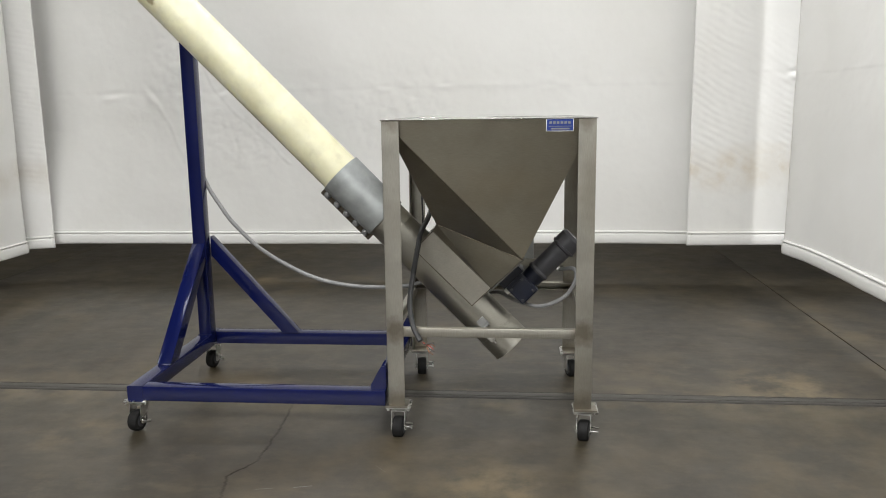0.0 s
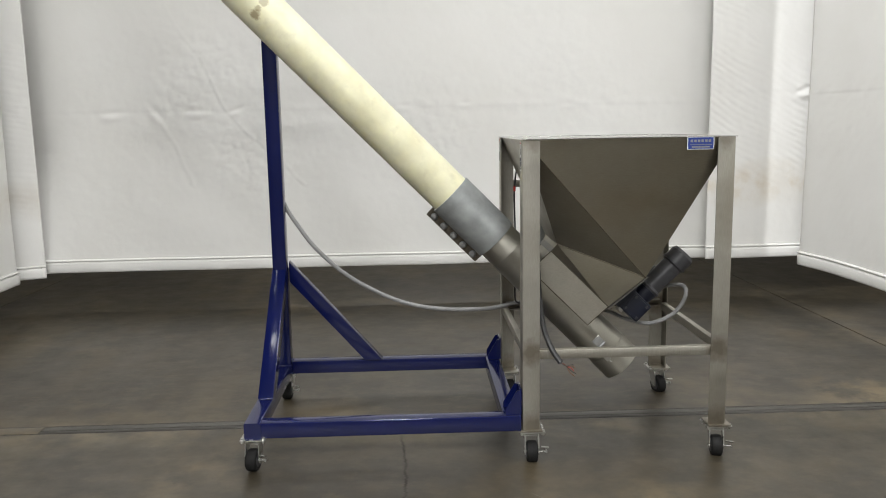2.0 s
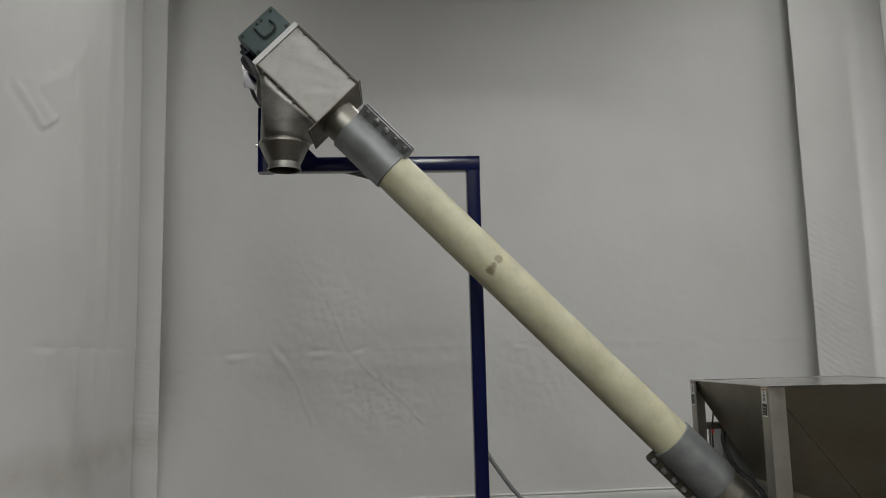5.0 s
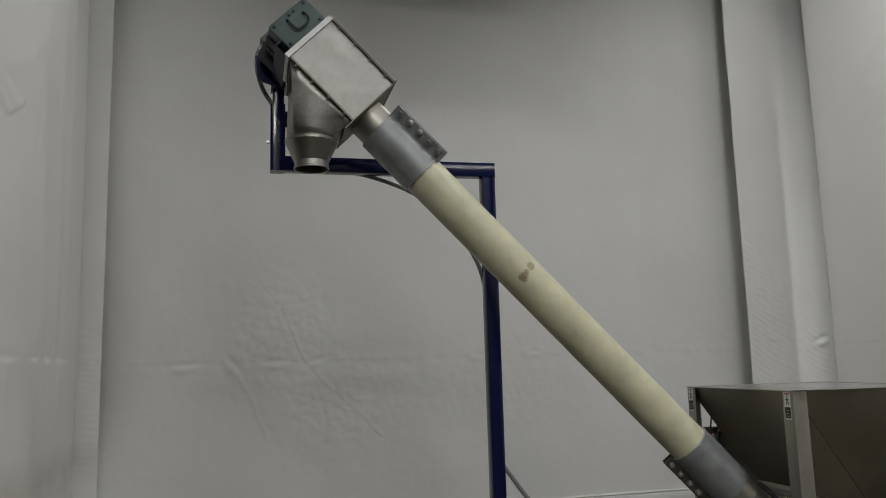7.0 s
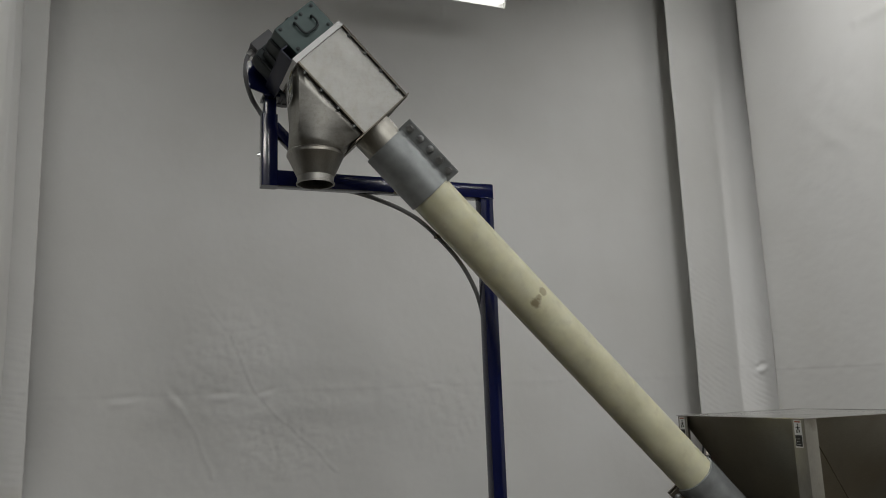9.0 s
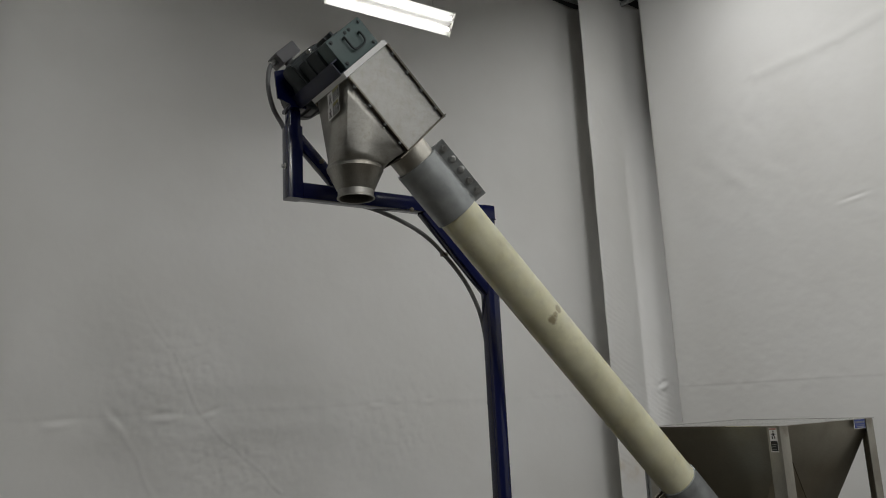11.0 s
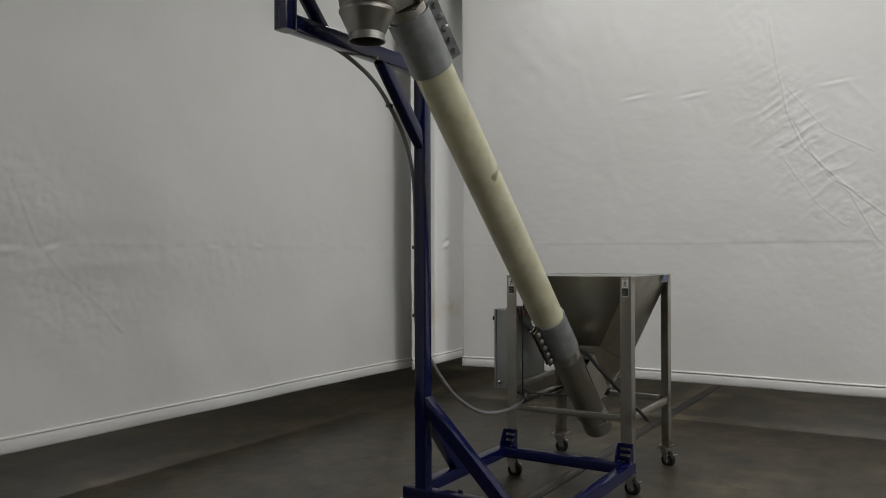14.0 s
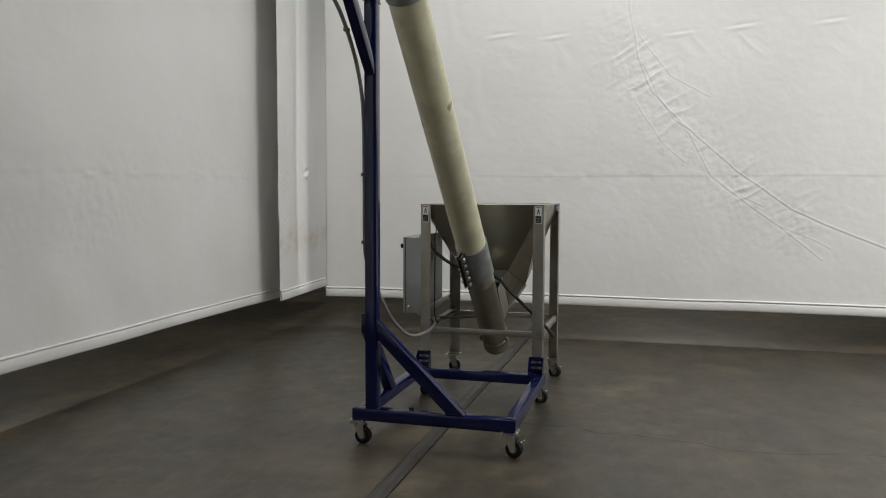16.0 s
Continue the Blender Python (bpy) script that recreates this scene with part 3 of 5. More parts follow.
def fold_left(u, v):
    d = hang(u, v, 51, 0.016, 1.70) + 0.016 * lattice(u + 0.05 * v, v * 0.12, 2.2, 52) + 0.006 * lattice(u - 0.08 * v, v * 0.2, 6.5, 53)
    d = d * np.clip(u / 0.3, 0, 1) - 0.30 * np.clip(1 - u / 0.62, 0, 1) ** 2
    d = d + 0.0030 * rumple(u, v, 55) * blob(u, v, 0.9, 1.3, 0.9, 0.8) + 0.0014 * rumple(u, v, 56) + 0.0020 * shards(u, v, 5, 58)
    u1 = u + 0.06 * lattice(u, v, 1.1, 59)
    for a, b, width, amp in ((0.55, 0.72, 0.11, 0.010), (1.05, 1.15, 0.09, 0.009), (1.42, 1.40, 0.07, 0.008)):
        d = d + crease(u1, v, [(a, 6.0), (0.5 * (a + b), 3.2), (b, 1.9)], width, amp)
    d = d - 0.05 * np.clip((v - 2.9) / 1.2, 0, 1) * blob(u, v * 0, 1.62, 0, 0.16, 1)
    for cu, amp in ((0.30, 0.006), (0.62, 0.005), (0.95, 0.006), (1.28, 0.005), (1.52, 0.005)):
        d = d + pucker(u, v, cu, 1.66, 0.09, 0.030, amp) + 0.006 * np.exp(-((u - cu - 0.05 * (1.7 - v)) / 0.028) ** 2) * np.clip((1.7 - v) / 0.1, 0, 1) * np.clip((v - 1.15) / 0.4, 0, 1)
    d = d + crease(u, v, [(0.10, 3.26), (0.17, 3.15), (0.24, 3.05), (0.34, 3.13)], 0.018, 0.012) + pucker(u, v, 0.26, 3.15, 0.06, 0.05, 0.009, -0.8)
    return d + crease(u, v, [(1.02, 3.12), (1.30, 3.09), (1.50, 3.10)], 0.014, 0.006) + crease(u, v, [(0.62, 3.75), (0.42, 3.45), (0.20, 3.30)], 0.05, 0.008)


def fold_strip(u, v):
    near = np.exp(-(u / 0.42) ** 2) * np.clip((v - 0.75) / 0.3, 0, 1) * np.clip((3.4 - v) / 1.2, 0, 1)
    far = np.exp(-((u - 0.80) / 0.16) ** 2) * np.clip((v - 0.85) / 0.3, 0, 1) * np.clip((2.2 - v) / 0.7, 0, 1)
    d = hang(u, v, 61, 0.010, 1.735) + (near + 0.8 * far) * (0.0032 * ripple(u, v, 63, 0.052, 63) + 0.0030 * rumple(u, v, 64) + 0.0030 * shards(u, v, 11, 65))
    return d + pucker(u, v, 0.83, 1.70, 0.075, 0.030, 0.018, 0.25) + 0.002 * np.exp(-((u - 0.66) / 0.06) ** 2) + 0.002 * rumple(u, v, 66)


def fold_return(u, v):
    near = np.clip((u - 0.45) / 0.3, 0, 1) * np.clip((v - 0.75) / 0.3, 0, 1) * np.clip((2.6 - v) / 0.8, 0, 1)
    return hang(u, v, 71, 0.006, 1.70) + near * (0.0022 * ripple(u, v, 80, 0.048, 73) + 0.0035 * rumple(u, v, 74)) + 0.0015 * rumple(u, v, 76)


def fold_corner(u, v):
    return (hang(u, v, 91, 0.02) + 0.002 * rumple(u, v, 92)) * np.clip((2.35 - u) / 0.4, 0, 1)


def fold_right(u, v):
    s = u - 2.855
    d = hang(u, v, 81, 0.012, 1.69)
    s1 = s + 0.010 * lattice(u, v, 4.0, 27) + 0.004 * lattice(u, v, 11.0, 28)
    d = d + crease(s1, v, [(0.40, 3.75), (0.45, 3.48), (0.547, 2.88), (0.67, 2.565), (1.03, 2.19), (1.50, 1.757), (2.04, 1.366), (2.45, 1.177), (2.90, 0.99)], 0.0075, 0.0042)
    for line, amp in (([(0.57, 2.86), (0.75, 2.50), (0.92, 2.26), (1.13, 2.12)], 0.0032), ([(1.07, 2.10), (1.27, 1.69), (1.62, 1.42), (1.93, 1.20), (2.32, 0.87)], 0.0034), ([(1.27, 1.71), (1.50, 1.52), (1.78, 1.39)], 0.0026),
                      ([(0.53, 2.44), (0.81, 2.02), (1.03, 1.83)], 0.0018), ([(0.56, 3.10), (0.87, 2.70), (1.24, 2.48)], 0.0026), ([(1.93, 1.20), (2.26, 1.06), (2.40, 0.98)], 0.0022), ([(0.62, 2.66), (0.86, 2.36), (1.12, 2.05)], 0.0022)):
        d = d + crease(s1, v, line, 0.0065, amp)
    band = sum(blob(s, v, a, b, 0.26, 0.30) for a, b in ((0.22, 4.05), (0.24, 3.55), (0.38, 3.05), (0.55, 2.70), (0.80, 2.32), (1.15, 1.92), (1.55, 1.55), (2.05, 1.18)))
    wide = sum(blob(s, v, a, b, 0.55, 0.42) for a, b in ((0.9, 2.5), (1.3, 2.05), (0.8, 1.7), (1.5, 1.25)))
    band, wide = np.clip(band, 0, 1), np.clip(wide, 0, 1)
    patch = np.clip(0.65 + 0.9 * lattice(u, v, 2.6, 84), 0, 1)
    d = d + band * (0.0085 * crimp(s, v, 122, 0.075, 83) * patch + 0.0030 * rumple(u, v, 85) + 0.0055 * shards(u, v, 11, 86))
    d = d + wide * (0.0030 * crimp(s, v, 135, 0.10, 95) * np.clip(0.4 + lattice(u, v, 3.1, 96), 0, 1) + 0.0022 * shards(u, v, 8, 97))
    for a, b, amp in ((-0.88, 3.17, 0.0070), (-0.30, 3.13, 0.0060), (1.53, 3.14, 0.0075), (2.34, 3.15, 0.0060), (0.95, 3.10, 0.0050)):
        d = d + pucker(s, v, a, b, 0.10, 0.020, amp, 0.10) + 0.0050 * crimp(s, v, 45, 0.10, 89) * blob(s, v, a + 0.08, b - 0.16, 0.15, 0.14)
    d = d + crease(s, v, [(-1.6, 4.58), (-0.78, 4.62), (-0.1, 4.75)], 0.05, 0.007)
    d = d + 0.006 * ripple(s, v, 25, 0.35, 87) * blob(s, v, -1.7, 3.6, 0.9, 1.1)
    return d + 0.05 * np.exp(-(u / 0.25) ** 2) - 0.05 * np.clip((v - 0.5) / 2.0, 0, 1) * blob(s, v * 0, -0.7, 0, 1.6, 1) + 0.0018 * rumple(u, v, 88)


curtain("curtain_back", (-4.0, 3.35), (2.65, 3.35), 0.318, 0.320, 6.0, VINYL, "white vinyl warehouse curtain, creased, hanging clear of the floor", fold_back)
curtain("curtain_return", (-4.35, 2.92), (-3.555, 3.238), 0.290, 0.296, 6.0, VINYL_SMUDGE, "narrow white vinyl curtain overlapping the back curtain", fold_return)
curtain("curtain_corner", (-6.3, 1.40), (-3.946, 1.164), 0.30, 0.290, 6.0, VINYL_SMUDGE, "white vinyl curtain turning away from the side curtain", fold_corner)
curtain("curtain_left", (-3.645, 1.165), (-3.69, 3.035), 0.290, 0.282, 6.0, VINYL_SMUDGE, "white vinyl side curtain with a soft brown shadow painted in", fold_left)
curtain("curtain_strip", (1.96, 3.075), (4.45, 3.30), 0.362, 0.335, 6.08, VINYL_TIDE, "white vinyl curtain with a brown tide mark", fold_strip)
curtain("curtain_right", (2.71, 2.855), (2.80, -4.6), 0.338, 0.330, 6.0, VINYL, "white vinyl side curtain with long diagonal creases", fold_right,
        np.concatenate((np.arange(0, 2.9, 0.022), np.arange(2.9, 5.8, 0.0075), np.linspace(5.8, 7.4555, 70))), np.concatenate((np.arange(0, 0.5, 0.018), np.arange(0.5, 3.0, 0.0075), np.arange(3.0, 4.3, 0.02), np.linspace(4.3, 5.66, 36))))

# ---- shell of the hall ----
# unseen walls added round the hall, toned dark to cut bounce and reflections
SHELL = plain("unseen_wall_dark", (0.12, 0.12, 0.116), 0.7, 0, 0.1, 3)
for nm, c in (("wall_north", (-9.5, 7.5, -0.2, 7.0, 7.7, 7.0)), ("wall_south", (-9.5, -7.7, -0.2, 7.0, -7.5, 7.0)), ("wall_west", (-9.7, -7.7, -0.2, -9.5, 7.7, 7.0)), ("wall_east", (7.0, -7.7, -0.2, 7.2, 7.7, 7.0))):
    solo(nm, B(*c, bev=0), SHELL, (0, 0, 0), "unseen plain wall added to close the hall behind the curtains", "wall", kind="structure")
solo("ceiling", B(-9.7, -7.7, 7.0, 7.2, 7.7, 7.2, bev=0), ROOF, (0, 0, 0), "dark metal roof deck", "ceiling", kind="structure")


def joist(x0, y0, x1, y1, z):
    bm = bmesh.new()
    for dz, h in ((0.0, 0.03), (0.34, 0.03)):
        bar(bm, (x0, y0, z + dz), (x1, y1, z + dz), 0.12, h, (0, 0, 1), 0.004)
    n = 14
    for k in range(n):
        a, b = k / n, (k + 1) / n
        za, zb = (z, z + 0.34) if k % 2 else (z + 0.34, z)
        rod(bm, (x0 + (x1 - x0) * a, y0 + (y1 - y0) * a, za), (x0 + (x1 - x0) * b, y0 + (y1 - y0) * b, zb), 0.012, seg=8)
    return bm


for y in (-3.8, -0.2, 3.5):
    solo("roof_joist", joist(-9.52, y, 7.02, y, 6.45), ROOF, (0, y, 6.45), "dark open-web steel roof joist", "joist", "roof joists")
rail = thing("curtain_rail", 2.7, 2.95, 6.05, "grey steel pipe carrying the side curtain", "curtain rail")
part("pipe", rod(bmesh.new(), (2.71, 3.3, 6.05), (2.80, -4.7, 6.02), 0.03, seg=16), GREYPAINT, rail)
for y in (2.9, 0.9, -1.1):
    part("hanger", rod(bmesh.new(), (2.745 - 0.012 * y, y, 6.06), (2.745 - 0.012 * y, y, 6.99), 0.008, seg=8), SHINY, rail)
rail = thing("curtain_rail", -0.7, 3.35, 6.05, "grey steel pipe carrying the back curtain", "curtain rail")
part("pipe", rod(bmesh.new(), (-4.4, 3.35, 6.04), (3.4, 3.35, 6.06), 0.03, seg=16), GREYPAINT, rail)
for x in (-3.5, -0.7, 2.1):
    part("hanger", rod(bmesh.new(), (x, 3.35, 6.06), (x, 3.35, 6.99), 0.008, seg=8), SHINY, rail)


# ---- fluorescent fixtures ----
def fixture(x, y, z, tilt, turn, lit):
    f = thing("fluorescent_fixture", x, y, z, "white hanging fluorescent fixture with lit tubes, one seen, others added", "ceiling light", "hanging lights")
    m = pose(x, y, z, tilt, 0, turn)

    def put(nm, bm, mt, lab=""):
        bmesh.ops.transform(bm, matrix=m, verts=bm.verts)
        return part(nm, bm, mt, f, lab)
    tray = bmesh.new()
    loft(tray, [[Vector((sx, a, b)) for a, b in ((-0.105, -0.012), (-0.105, 0.0), (-0.06, 0.055), (0.06, 0.055), (0.105, 0.0), (0.105, -0.012), (0.101, -0.012), (0.101, -0.002), (0.058, 0.05), (-0.058, 0.05), (-0.101, -0.002), (-0.101, -0.012))] for sx in (-0.61, 0.61)])
    put("reflector", tray, WHITEMETAL)
    for sx in (-1, 1):
        e = bmesh.new()
        plate(e, [(sx * 0.612, -0.110, -0.016), (sx * 0.612, 0.110, -0.016), (sx * 0.612, 0.110, 0.004), (sx * 0.612, 0.062, 0.06), (sx * 0.612, -0.062, 0.06), (sx * 0.612, -0.110, 0.004)], (sx, 0, 0), 0.003)
        put("end_plate", e, WHITEMETAL)
        q = m @ Vector((sx * 0.45, 0, 0.055))
        part("hanger", rod(bmesh.new(), q, (q.x, q.y, 7.0), 0.004, seg=6), SHINY, f)
    put("ballast_cover", B(-0.605, -0.018, 0.012, 0.605, 0.018, 0.048, bev=0.004), WHITEMETAL)
    for dy in (-0.047, 0.047):
        put("tube", rod(bmesh.new(), (-0.585, dy, 0.0), (0.585, dy, 0.0), 0.019, seg=16), lit, "lit fluorescent tube")
        for sx in (-1, 1):
            put("socket", B(sx * 0.602 - 0.006, dy - 0.012, -0.02, sx * 0.602 + 0.006, dy + 0.012, 0.04, bev=0.002), WHITEMETAL)
    return f


# the added fill fixtures get one broad area lamp each
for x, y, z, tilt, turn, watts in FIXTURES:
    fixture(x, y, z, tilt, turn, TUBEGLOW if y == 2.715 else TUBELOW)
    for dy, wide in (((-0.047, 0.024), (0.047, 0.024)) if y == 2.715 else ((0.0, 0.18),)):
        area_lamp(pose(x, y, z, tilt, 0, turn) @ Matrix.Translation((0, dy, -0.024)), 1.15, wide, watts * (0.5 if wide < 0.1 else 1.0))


# ---- casters (parts of the frames that they carry) ----
def caster_meshes():
    d = {}
    bm = B(-0.056, -0.050, -0.007, 0.056, 0.050, 0.0, bev=0.002)
    for sx in (-1, 1):
        for sy in (-1, 1):
            rod(bm, (sx * 0.046, sy * 0.038, -0.017), (sx * 0.046, sy * 0.038, 0.007), 0.0075, seg=6)
    d["plate"] = mesh_of(bm, "caster_plate", SHINY)
    bm = lathe(bmesh.new(), (0, 0, -0.007), (0, 0, -1), [(0, 0.032), (0.006, 0.037), (0.012, 0.034), (0.015, 0.026)], 20)
    for sx in (-1, 1):
        x = sx * 0.028
        plate(bm, [(x, 0.030, -0.018), (x, -0.026, -0.018), (x, -0.020, -0.040), (x, 0.008, -0.098), (x, 0.016, -0.110), (x, 0.030, -0.114), (x, 0.042, -0.107), (x, 0.045, -0.092), (x, 0.038, -0.040)], (sx, 0, 0), 0.004)
    box(bm, -0.032, -0.028, -0.026, 0.032, 0.032, -0.018, bev=0.003)
    d["fork"] = mesh_of(bm, "caster_fork", SHINY)
    bm = lathe(bmesh.new(), (-0.0235, 0.027, -0.098), (1, 0, 0), [(0, 0.030), (0.0, 0.043), (0.005, 0.048), (0.016, 0.050), (0.031, 0.050), (0.042, 0.048), (0.047, 0.043), (0.047, 0.030)], 28)
    d["wheel"] = mesh_of(bm, "caster_wheel", RUBBER)
    bm = lathe(bmesh.new(), (-0.0245, 0.027, -0.098), (1, 0, 0), [(0, 0.010), (0, 0.029), (0.049, 0.029), (0.049, 0.010)], 20)
    d["hub"] = mesh_of(bm, "caster_hub", MOTORGREY)
    bm = rod(bmesh.new(), (-0.038, 0.027, -0.098), (0.038, 0.027, -0.098), 0.006, seg=6)
    d["axle"] = mesh_of(bm, "caster_axle", SHINY)
    bm = bmesh.new()
    rod(bm, (-0.036, 0.027, -0.098), (-0.062, 0.027, -0.098), 0.004, seg=8)
    bar(bm, (-0.060, 0.010, -0.100), (-0.064, 0.050, -0.090), 0.006, 0.014, (0, 0, 1), 0.002)
    bar(bm, (-0.040, 0.045, -0.070), (-0.070, 0.062, -0.066), 0.012, 0.005, (0, 0, 1), 0.0015)
    d["brake_lever"] = mesh_of(bm, "brake_lever", SHINY)
    return d


CASTER = caster_meshes()


def caster(parent, x, y, z, turn, brake=True):
    """A swivel caster whose plate's top stands at z; its wheel trails towards +y turned by turn."""
    o = ORIGIN[parent]
    top = tagged(new("caster", CASTER["fork"]), "zinc swivel caster with a black rubber wheel")
    top.parent = parent
    top.matrix_local = pose(x - o.x, y - o.y, z - o.z, 0, 0, turn)
    for nm in ("wheel", "hub", "axle") + (("brake_lever",) if brake else ()):
        new(nm, CASTER[nm]).parent = top
    flat = new("mounting_plate", CASTER["plate"])
    flat.parent = top
    flat.matrix_local = pose(0, 0, 0, 0, 0, -turn)


# ---- blue support frame ----
Z0, Z1 = 0.150, 0.222
frame_thing = thing("support_frame", -1.19, 0.46, 0.0, "blue painted square-tube support frame on casters, bolted to the hopper stand", "support frame")


def beam(name, p0, p1, w=0.074, h=0.074, up=None, label=""):
    return part(name, bar(bmesh.new(), p0, p1, w, h, up, 0.007), BLUE, frame_thing, label)


ZM, HB = (Z0 + Z1) / 2, Z1 - Z0
beam("front_beam", (-1.152, 0.008, ZM), (-0.010, 0.008, ZM), 0.072, HB, (0, 0, 1))
beam("back_beam", (-1.152, 0.924, ZM), (-0.010, 0.924, ZM), 0.072, HB, (0, 0, 1))
beam("end_beam", (-1.190, -0.028, ZM), (-1.190, 0.962, ZM), 0.074, HB + 0.003, (0, 0, 1))
beam("cross_beam", (-0.050, 0.046, ZM), (-0.050, 0.886, ZM), 0.074, HB - 0.002, (0, 0, 1))
beam("post", (-1.186, 0.848, Z1), (-1.186, 0.848, 2.690), up=(0, 1, 0))
beam("top_beam", (-2.288, 0.848, 2.651), (-1.149, 0.848, 2.651), 0.076, 0.078, (0, 0, 1))
beam("drop_post", (-2.325, 0.848, 2.610), (-2.325, 0.848, 2.968), 0.077, 0.077, (0, 1, 0))
beam("sliding_tube", (-2.322, 0.848, 2.966), (-2.322, 0.848, 3.050), 0.060, 0.060, (0, 1, 0))
FD, FN = Vector((0, -0.568, -0.562)).normalized(), Vector((0, -0.562, 0.568)).normalized()
foot = [Vector((-1.225, 0.860, 0.752)) + FN * k * 0.037 for k in (1, -1)]
ring = [p + FD * ((0.8105 - p.y) / FD.y) for p in foot] + [p + FD * ((0.2245 - p.z) / FD.z) for p in foot[::-1]]
part("post_brace", plate(bmesh.new(), ring, (1, 0, 0), 0.074, 0.006), BLUE, frame_thing)
BD, BN = Vector((0.470, 0, -0.537)).normalized(), Vector((0.537, 0, 0.470)).normalized()
foot = [Vector((-1.160, 0.876, 0.742)) + BN * k * 0.037 for k in (1, -1)]
ring = [p + BD * ((-1.1475 - p.x) / BD.x) for p in foot] + [p + BD * ((0.2215 - p.z) / BD.z) for p in foot[::-1]]
part("post_brace", plate(bmesh.new(), ring, (0, 1, 0), 0.062, 0.006), BLUE, frame_thing)
beam("knee_brace", (-1.590, 0.848, 2.630), (-1.196, 0.848, 2.215), 0.060, 0.072, (1, 0, 1))
beam("corner_brace", (-2.300, 0.848, 2.915), (-2.055, 0.848, 2.665), 0.050, 0.056, (1, 0, 1))
# weld beads where the post meets the beams
for z in (0.224, 2.612):
    part("weld_bead", rod(bmesh.new(), (-1.225, 0.809, z), (-1.147, 0.809, z), 0.004, seg=8), BLUE, frame_thing)
# cap on the end beam and a small pad on it
part("end_cap", B(-1.226, 0.962, Z0 + 0.002, -1.154, 0.967, Z1 - 0.001, bev=0.002), BLUE, frame_thing)
part("pad", B(-1.160, 0.60, Z1 + 0.0015, -1.152, 0.63, Z1 + 0.012, bev=0.002), BLUE, frame_thing)


def slot_bracket(y0, y1):
    """An angle bracket with two slots, welded on the cross beam and bolted to a stand leg."""
    zb, zt, x = Z1, 0.338, -0.014
    bm = bmesh.new()
    ym = (y0 + y1) / 2
    box(bm, x, y0, zb, x + 0.008, y0 + 0.016, zt, bev=0.001)
    box(bm, x, y1 - 0.016, zb, x + 0.008, y1, zt, bev=0.001)
    for za, zc in ((zb, zb + 0.030), (zb + 0.048, zb + 0.070), (zb + 0.088, zt)):
        box(bm, x, y0 + 0.014, za, x + 0.008, y1 - 0.014, zc, bev=0.001)
    for y in (y0, y1 - 0.006):
        plate(bm, [(x, y, zb), (x - 0.062, y, zb), (x - 0.062, y, zb + 0.025), (x - 0.012, y, zt - 0.006), (x, y, zt - 0.006)], (0, 1, 0), 0.006)
    br = part("slot_bracket", bm, BLUE, frame_thing)
    for zc in (zb + 0.039, zb + 0.079):
        part("bolt", hexbolt(bmesh.new(), (x + 0.002, ym - 0.026, zc), (-1, 0, 0), 0.0075, 0.012), SHINY, br)


slot_bracket(-0.012, 0.092)
slot_bracket(0.830, 0.934)
caster(frame_thing, -1.190, 0.010, Z0, 170)
caster(frame_thing, -1.190, 0.935, Z0, 176)
# cradle that carries the drive at the head of the drop post
cr = bmesh.new()
plate(cr, [(-2.430, 0.770, 3.075), (-2.350, 0.770, 3.050), (-2.270, 0.770, 3.130), (-2.300, 0.770, 3.262), (-2.445, 0.770, 3.205)], (0, 1, 0), 0.010)
box(cr, -2.362, 0.775, 3.045, -2.282, 0.890, 3.062, bev=0.003)
part("drive_cradle", cr, BLUE, frame_thing)
part("set_screw", hexbolt(bmesh.new(), (-2.364, 0.848, 2.77), (-1, 0, 0), 0.010, 0.016), SHINY, frame_thing)
for x, z in ((-2.20, 2.800), (-1.70, 2.609)):
    part("cable_clip", lathe(bmesh.new(), (x, 0.80, z), (0, -1, 0), [(0, 0.010), (0.012, 0.012), (0.014, 0.008)], 12), DARKSTEEL, frame_thing)

# ---- hopper stand ----
H = 1.430
stand = thing("feed_hopper", 0.457, 0.457, 0.0, "stainless steel square feed hopper on a four-legged wheeled stand", "hopper")
LEG, W = 0.0762, 0.914


def angle_iron(x, y, sx, sy, z0, z1, t=0.006):
    """An upright L section with its rounded outer corner at x, y and its legs running inwards."""
    flat = [(0.0045, 0.0), (LEG - 0.001, 0.0), (LEG, 0.001), (LEG, t - 0.002), (LEG - 0.002, t), (t + 0.004, t), (t + 0.001, t + 0.001), (t, t + 0.004), (t, LEG - 0.002), (t - 0.002, LEG), (0.001, LEG), (0.0, LEG - 0.001), (0.0, 0.0045), (0.0013, 0.0013)]
    return loft(bmesh.new(), [[(x + sx * a, y + sy * b, z) for a, b in flat] for z in (z0, z1)])


for x0 in (0.0, W - LEG):
    for y0 in (0.0, W - LEG):
        part("leg", angle_iron(x0 if x0 == 0 else W, y0 if y0 == 0 else W, 1 if x0 == 0 else -1, 1 if y0 == 0 else -1, 0.146, H - 0.004), LEGSTEEL, stand, "open stainless angle leg")
        out = 0.012 if x0 > 0 else -0.0
        part("foot_plate", B(x0 - 0.012 + out, y0 - 0.012, 0.136, x0 + LEG + 0.012 + out, y0 + LEG + 0.012, 0.1455, bev=0.002), LEGSTEEL, stand, "pale steel foot plate with brown weld stains")
caster(stand, 0.045, 0.040, 0.136, 177)
caster(stand, 0.890, 0.045, 0.136, 168)
caster(stand, 0.045, 0.905, 0.136, 186)
caster(stand, 0.880, 0.905, 0.136, 196)
